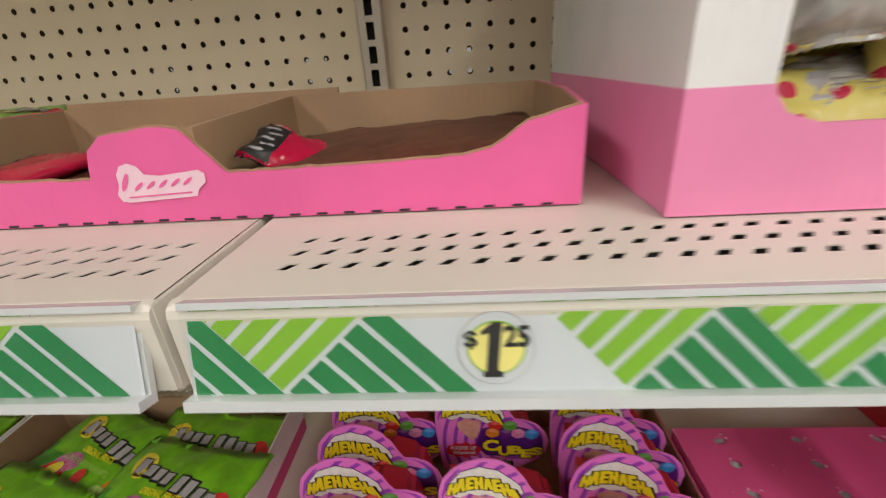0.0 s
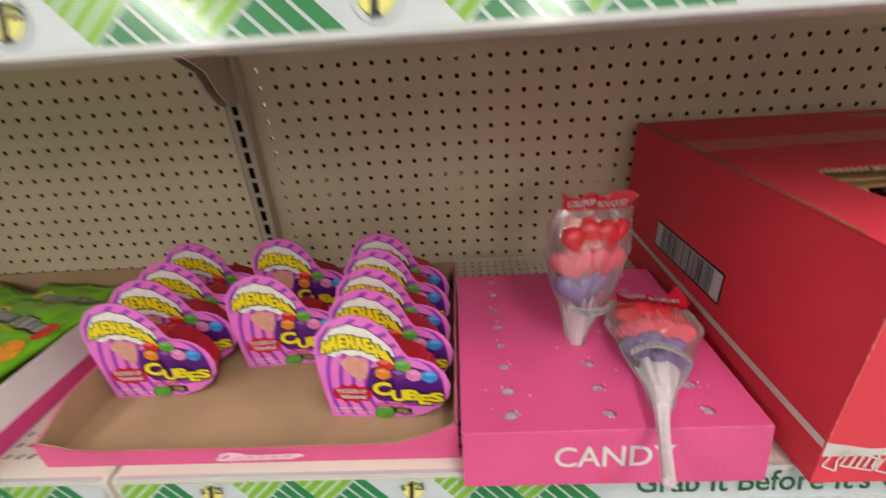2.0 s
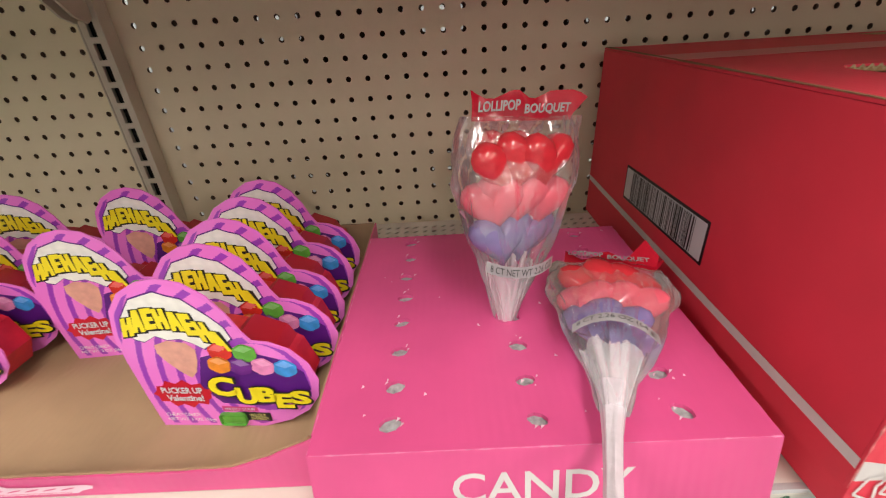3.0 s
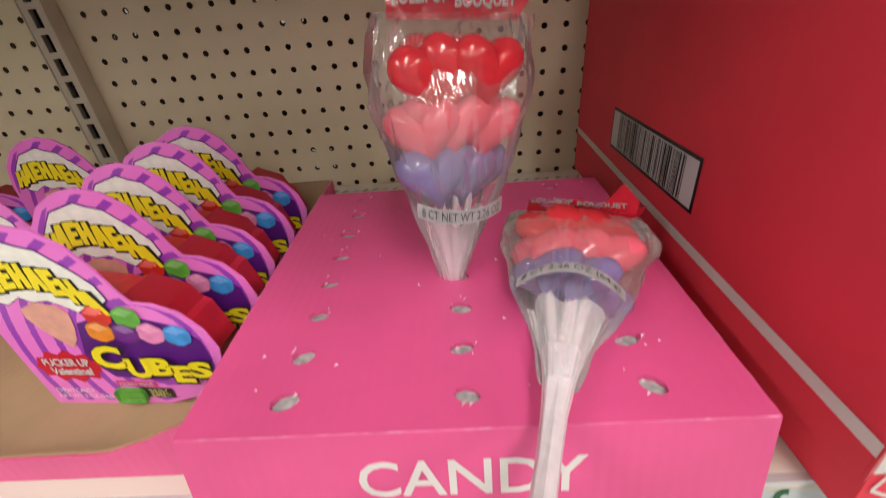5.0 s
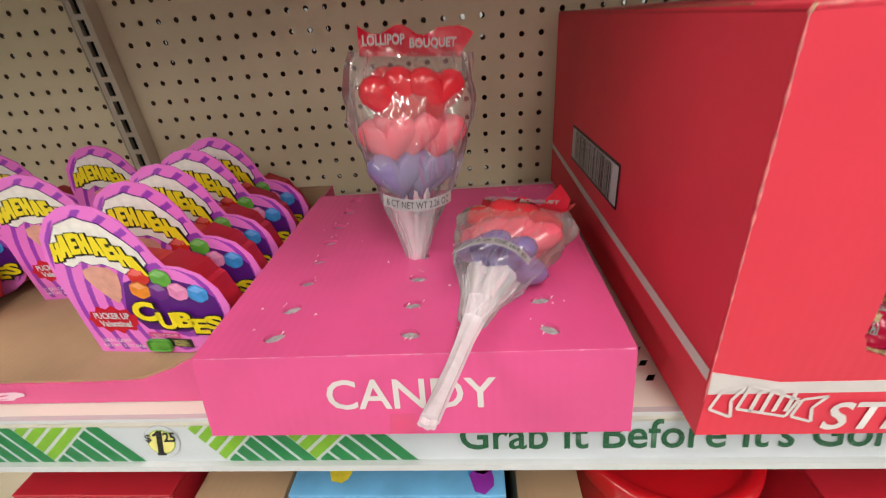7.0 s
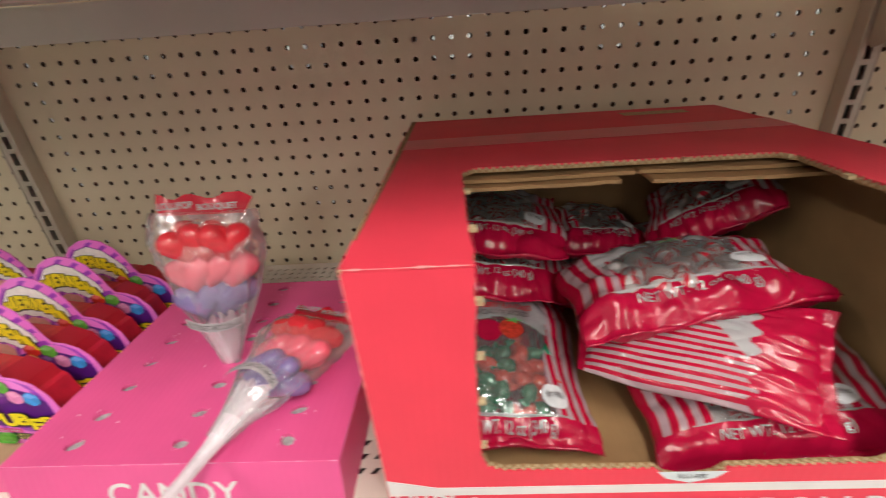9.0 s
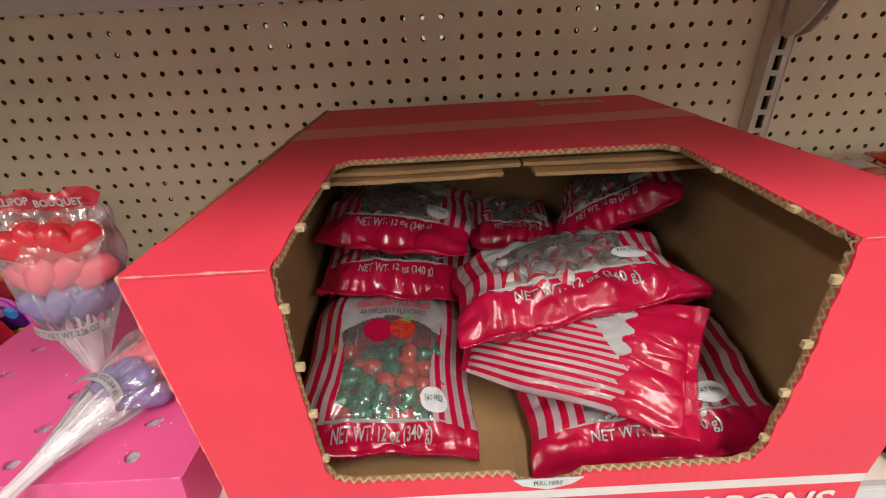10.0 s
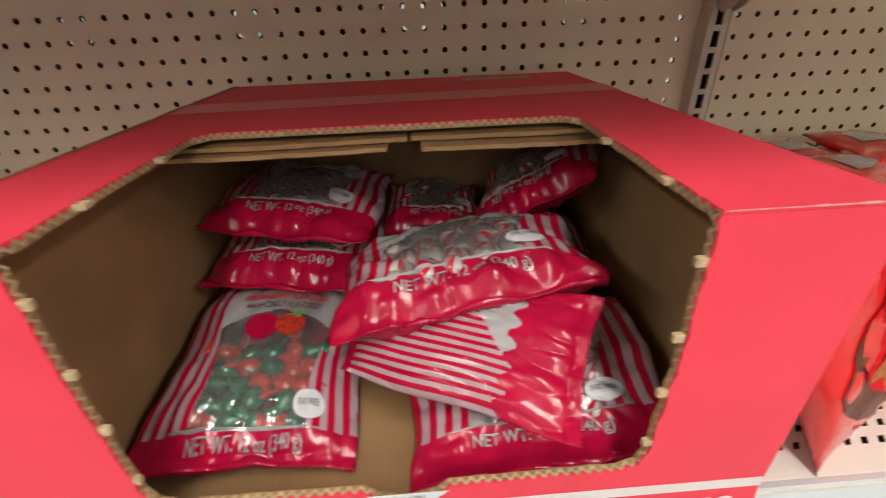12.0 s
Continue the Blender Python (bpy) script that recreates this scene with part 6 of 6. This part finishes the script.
def bouquet(matrix, label, seed, weight, tail=None, band_at=0.049, arch=0.006, twist=0.045):
    """Heart lollipops fanned out in a clear cone; local z along the bunch, local -y the printed face."""
    t = thing("lollipop_bouquet", label, "lollipops", "lollipop bouquets")
    t.matrix_world = matrix
    rnd = random.Random(seed)
    for key, z, xs in (("v", 0.073, (-0.0125, -0.005, 0.0045, 0.0130)), ("p", 0.100, (-0.0170, -0.0088, 0.000, 0.0088, 0.0170)), ("r", 0.127, (-0.0155, -0.0080, 0.0005, 0.0082, 0.0158))):
        for k, x in enumerate(xs):
            y = rnd.uniform(-0.003, 0.003) + (0.005 if k % 2 else -0.004)
            o = part("heart_lollipop", HEART_MESH[key], None, t)
            o.matrix_local = Matrix.Translation((x, y, z + rnd.uniform(-.003, .003))) @ Euler((rnd.uniform(-.2, .2), x * 11 + rnd.uniform(-.15, .15), rnd.uniform(-.6, .6))).to_matrix().to_4x4()
            if k % 2 == 0:
                part("stick", tube([(x * 0.12, y * 0.3, 0.002), (x * 0.5, y * 0.8, z * 0.45), (x * 0.9, y, z - 0.004)], 0.0018, 6), STICK, t, "white lollipop stick")
    # clear cone of film with creases
    bm = bmesh.new()
    rings = []
    secs = [(0.0, 0.0075, 0.0065), (0.02, 0.0120, 0.010), (0.045, 0.0205, 0.015), (0.07, 0.0290, 0.0185), (0.095, 0.0370, 0.0195), (0.115, 0.0420, 0.018), (0.13, 0.0430, 0.014), (0.145, 0.040, 0.007), (0.155, 0.0365, 0.0012)]
    n = 72
    zs = [s[0] for s in secs]
    for r in range(29):
        z = 0.155 * r / 28
        rx, ry = float(np.interp(z, zs, [s[1] for s in secs])), float(np.interp(z, zs, [s[2] for s in secs]))
        ring = []
        for k in range(n):
            a = math.tau * k / n
            q = 1 + 0.07 * noise.noise(Vector((math.cos(a) * 3 + seed, math.sin(a) * 3, z * 40))) + 0.26 * abs(noise.noise(Vector((math.cos(a) * 4.5, math.sin(a) * 4.5 + seed, z * 22)))) + 0.05 * abs(noise.noise(Vector((math.cos(a) * 12, math.sin(a) * 12 + seed, z * 60))))
            pleat = 0.0011 * math.sin(17 * a + 3 * math.sin(5 * a + seed)) * min(1.0, z / 0.04)
            ring.append(bm.verts.new(((rx * 0.98 * q + pleat) * math.cos(a), (ry * q + pleat) * math.sin(a), z)))
        rings.append(ring)
    for a, b in zip(rings, rings[1:]):
        for k in range(n):
            bm.faces.new((a[k], a[(k + 1) % n], b[(k + 1) % n], b[k])).smooth = True
    part("film", bm, WRAP, t, "crinkled clear film cone").visible_shadow = False
    # gathered film round the sticks
    bm = bmesh.new()
    rings = []
    for k in range(7):
        z = twist * k / 6
        rx, ry = 0.0058 + 0.0165 * (z / 0.06) ** 1.1, 0.0058 + 0.0095 * (z / 0.06) ** 1.1
        rings.append([bm.verts.new((rx * (1 + 0.09 * math.sin(7 * a + k * 0.6 + seed)) * math.cos(a), ry * (1 + 0.09 * math.sin(7 * a + k * 0.6 + seed)) * math.sin(a), z + 0.001 + 0.004 * (k == 6) * math.sin(5 * a))) for a in [math.tau * q / 42 for q in range(42)]])
    for a, b in zip(rings, rings[1:]):
        for k in range(42):
            bm.faces.new((a[k], a[(k + 1) % 42], b[(k + 1) % 42], b[k])).smooth = True
    part("gathered_film", bm, CLOUDY, t, "cloudy gathered film round the sticks").visible_shadow = False
    head = bmesh.new()
    cols = 14
    g = {}
    for i in range(cols + 1):
        for j in range(4):
            u = i / cols * 2 - 1
            g[i, j] = head.verts.new((u * 0.0335 + 0.003 * j * (u > 0.7), -0.001 + 0.004 * math.sin(u * 5 + j + seed) * j / 3, 0.152 + 0.0055 * j + 0.003 * math.sin(u * 7 + seed) * j / 3))
    for i in range(cols):
        for j in range(3):
            head.faces.new((g[i, j], g[i + 1, j], g[i + 1, j + 1], g[i, j + 1])).smooth = True
    part("header_card", head, HEADER, t, "red printed header")
    if tail:
        words_on("Artificially Flavored", BLACK, t, (-0.026, -0.0068, 0.1535), (1, 0, 0.01), (0, -0.1, 1), 0.046, 0.0046, "lettering")
        flap = bmesh.new()
        flap.faces.new([flap.verts.new(p) for p in ((0.012, 0.004, 0.168), (0.036, 0.002, 0.160), (0.038, -0.006, 0.170), (0.028, -0.014, 0.184))])
        part("header_flap", flap, HEADER, t, "folded corner of the red header")
    words_on("BOUQUET", BAG_WHITE, t, (-0.001, -0.0065, 0.156), (1, 0, 0.03), (0, -0.1, 1), 0.031, 0.0070, "lettering", bold=0.03)
    words_on("LOLLIPOP", BAG_WHITE, t, (-0.031, -0.0065, 0.158), (1, 0, 0.05), (0, -0.1, 1), 0.027, 0.0065, "lettering", bold=0.03)
    # curved paper weight label
    def band(u, v, lift):
        a = (u - 0.5) * 1.7
        return Vector(((0.0310 + 0.2 * (band_at - 0.043)) * math.sin(a), -(0.0238 + 0.09 * (band_at - 0.043)) * math.cos(a) - lift - 0.0015 * (arch < 0), band_at + arch * abs(math.sin(a)) ** 2 + v * 0.0085))
    bm = bmesh.new()
    q = [[bm.verts.new(band(i / 18, j, 0.0006)) for j in (0, 1)] for i in range(19)]
    for a, b in zip(q, q[1:]):
        bm.faces.new((a[0], b[0], b[1], a[1]))
    part("weight_label", bm, BAG_WHITE, t, "curved white paper weight label")
    me = lettering(weight, 1, 1, "lettering")
    for v in me.vertices:
        v.co = band(0.06 + v.co.x * 0.88, 0.2 + v.co.y * 0.6, 0.0011)
    part("lettering", me, BLACK, t)
    if tail:
        bm = tube(tail, 0.0044, 18, None, [2.1, 1.5, 1.15, 1.0, 1.0, 1.06])
        for k, v in enumerate(bm.verts):
            v.co += Vector((math.sin(k * 2.1), math.cos(k * 1.7), 0)) * 0.0004
        part("stick_sheath", bm, SHEATH, t, "white sticks in twisted film")
        for k in range(3):
            shift = Vector((0.0026 * (k - 1), 0.0012 * (k % 2), 0))
            part("stick_end", tube([tail[-1] - (tail[-2] - tail[-1]) * 0.02 + shift, tail[-1] - (tail[-2] - tail[-1]).normalized() * 0.004 + shift], 0.0019, 8), STICK, t, "white stick end")
    return t


bouquet(pose(0.4145, -0.338, 1.1260, -5, 5, 13) @ Matrix.Diagonal((0.98, 1, 0.95, 1)), "clear cone of heart lollipops standing in the pink carton", 3, "8 CT NET WT 2.26 OZ")
ax = Vector((0.30, 0.95, 0.06)).normalized()
xx = Vector((0.95, -0.30, 0.0)).normalized()
lying = Matrix((xx, ax.cross(xx), ax)).transposed().to_4x4()
lying = Matrix.Translation((0.4570, -0.4400, 1.1425)) @ lying
lying = lying @ Matrix.Diagonal((0.98, 0.85, 0.88, 1))
inv = lying.inverted()
bouquet(lying, "clear cone of heart lollipops lying on the pink carton", 8, "8 CT 2.26 OZ (64 g)", [inv @ Vector(p) for p in ((0.462, -0.424, 1.1435), (0.4575, -0.438, 1.1415), (0.4530, -0.451, 1.1395), (0.4475, -0.468, 1.1375), (0.4420, -0.484, 1.1365), (0.4372, -0.4985, 1.1360))], 0.052, -0.016, 0.046)


# ---- goods below the lower shelf and beside the red carton ----
ZB = 0.763
plain_carton("dark_red_carton", "dark red card carton on the shelf below", 0.08, 0.215, -0.440, -0.12, ZB, ZB + 0.215, RED_DEEP)
plain_carton("kraft_carton", "plain brown card carton on the shelf below", 0.225, 0.30, -0.440, -0.12, ZB, ZB + 0.20, KRAFT)
puzzle = plain_carton("patterned_carton", "card carton printed with bright coloured shapes", 0.31, 0.475, -0.440, -0.12, ZB, ZB + 0.215, material("sky_blue_print", (0.15, 0.42, 0.70), 0.3, 0, 0.1, 30))
rnd = random.Random(9)
for k in range(34):
    px, py, pr = 0.31 + rnd.uniform(0.012, 0.153), -0.44 + rnd.uniform(0.012, 0.14), rnd.uniform(0.006, 0.013)
    part("printed_shape", prism([(px + pr * (0.7 + 0.4 * rnd.random()) * math.cos(math.tau * q / 9), py + pr * (0.7 + 0.4 * rnd.random()) * math.sin(math.tau * q / 9)) for q in range(9)], ZB + 0.2184 + 0.0002 * (k % 5), ZB + 0.2186 + 0.0002 * (k % 5), "xy"), rnd.choice([HOTRED, SIGN_YELLOW, BODY, RED, LEMON_INK, CUBE_COLOURS[5]]), puzzle)
plain_carton("kraft_carton", "plain brown card carton on the shelf below", 0.485, 0.535, -0.440, -0.12, ZB, ZB + 0.19, KRAFT)


def round_tub(x, y, z, r, h):
    t = thing("red_tub", "round glossy red plastic tub with a lid", "tub", at=(x, y, z))
    bm = bmesh.new()
    prof = [(0.92, 0.0), (0.96, 0.004), (1.0, h - 0.03), (1.0, h - 0.024)]
    for nm, pr in (("body", prof), ("lid", [(1.03, h - 0.0235), (1.05, h - 0.02), (1.05, h - 0.004), (1.02, h), (0.9, h), (0.86, h - 0.004)])):
        bm = bmesh.new()
        rings = [[bm.verts.new((r * s * math.cos(math.tau * k / 40), r * s * math.sin(math.tau * k / 40), zz)) for k in range(40)] for s, zz in pr]
        for a, b in zip(rings, rings[1:]):
            for k in range(40):
                bm.faces.new((a[k], a[(k + 1) % 40], b[(k + 1) % 40], b[k])).smooth = True
        bm.faces.new(rings[0][::-1]), bm.faces.new(rings[-1])
        part(nm, bm, LID_RED, t)
    return t


LID_RED = material("glossy_red_plastic", (0.55, 0.006, 0.012), 0.2, 0, 0.05, 20, coat=0.4)
round_tub(0.615, -0.365, ZB, 0.075, 0.20)
plain_carton("dark_red_carton", "dark red card carton on the shelf below", 0.70, 1.0, -0.440, -0.12, ZB, ZB + 0.205, RED_DEEP)


def snack_box_red(x, y, turn, seed):
    """Upright red bag with a printed picture, beside the red carton."""
    t = thing("red_snack_bag", "glossy red snack bag printed with nuts and chocolate", "snack bag", "red snack bags")
    t.matrix_world = lie((x, y, DECK_LOW + 0.085), (0.80, 0.55, 0.02), (-0.18, 0.26, 1))
    bag = Bag(0.19, 0.19, 0.05, seed, 1.2)
    part("film", bag.mesh(lambda u, v, s: 0, 26, 22), [BAG_BRIGHT], t, "glossy printed film")
    bag.patch("brown_swirl", CHOC, t, -0.30, -0.16, 0.60, 0.50, 0.0012, lambda a: 1 - 0.1 * math.sin(a * 3))
    bag.patch("red_swirl", BAG_BRIGHT, t, -0.26, -0.04, 0.50, 0.44, 0.0016)
    bag.patch("printed_nut", GOLD_INK, t, -0.42, -0.22, 0.26, 0.18, 0.0022, lambda a: 0.85 + 0.15 * math.cos(a * 4), "printed brown nuts")
    bag.patch("white_mark", BAG_WHITE, t, -0.28, 0.24, 0.30, 0.20, 0.0022, None, "plain white emblem shape")
    for k in range(4):
        bag.patch("pale_print", PINK_INK, t, -0.66 + 0.3 * k, -0.72 - 0.05 * (k % 2), 0.09, 0.05, 0.0014, lambda a: 0.7 + 0.3 * math.cos(3 * a))
    return t


BAG_BRIGHT = glossy("bright_red_film", (0.66, 0.012, 0.012))
GOLD_INK = material("nut_print", (0.42, 0.18, 0.05), 0.3, 0, 0.3, 120)
snack_box_red(1.110, -0.365, 0, 71)


def foil_pack(x, y, z, turn, seed):
    t = thing("red_candy_pack", "small red candy pack with a white printed panel", "candy pack", "red packs behind")
    t.matrix_world = Matrix.Translation((x, y, z)) @ Euler((radians(4), 0, radians(turn))).to_matrix().to_4x4()
    bag = Bag(0.085, 0.10, 0.018, seed, 1.2)
    part("film", bag.mesh(lambda u, v, s: 0, 16, 14), [BAG_BRIGHT], t, "glossy red film")
    bag.patch("white_panel", BAG_WHITE, t, 0, 0.1, 0.55, 0.35, 0.0012, lambda a: 0.85 / max(abs(math.cos(a)), abs(math.sin(a))), "white printed panel")
    return t


tray2 = low_tray("candy_pack_tray", "kraft lined red card tray of candy packs", 1.19, 1.56, -0.44, -0.075, DECK_LOW + 0.001, [(1.19, 1.19), (1.25, 1.16), (1.50, 1.16), (1.56, 1.19)], 0.105, RED)
seed = 80
for j in range(4):
    for i in range(4):
        foil_pack(1.24 + 0.089 * i, -0.13 - 0.085 * j, DECK_LOW + 0.120 + 0.006 * ((i + j) % 2), 6 - 5 * (i % 2) + 3 * j, seed)
        seed += 1
part("stack_filler", box(1.195, 1.555, -0.435, -0.08, DECK_LOW + 0.004, DECK_LOW + 0.108), RED, tray2, "lower packs filling the tray")
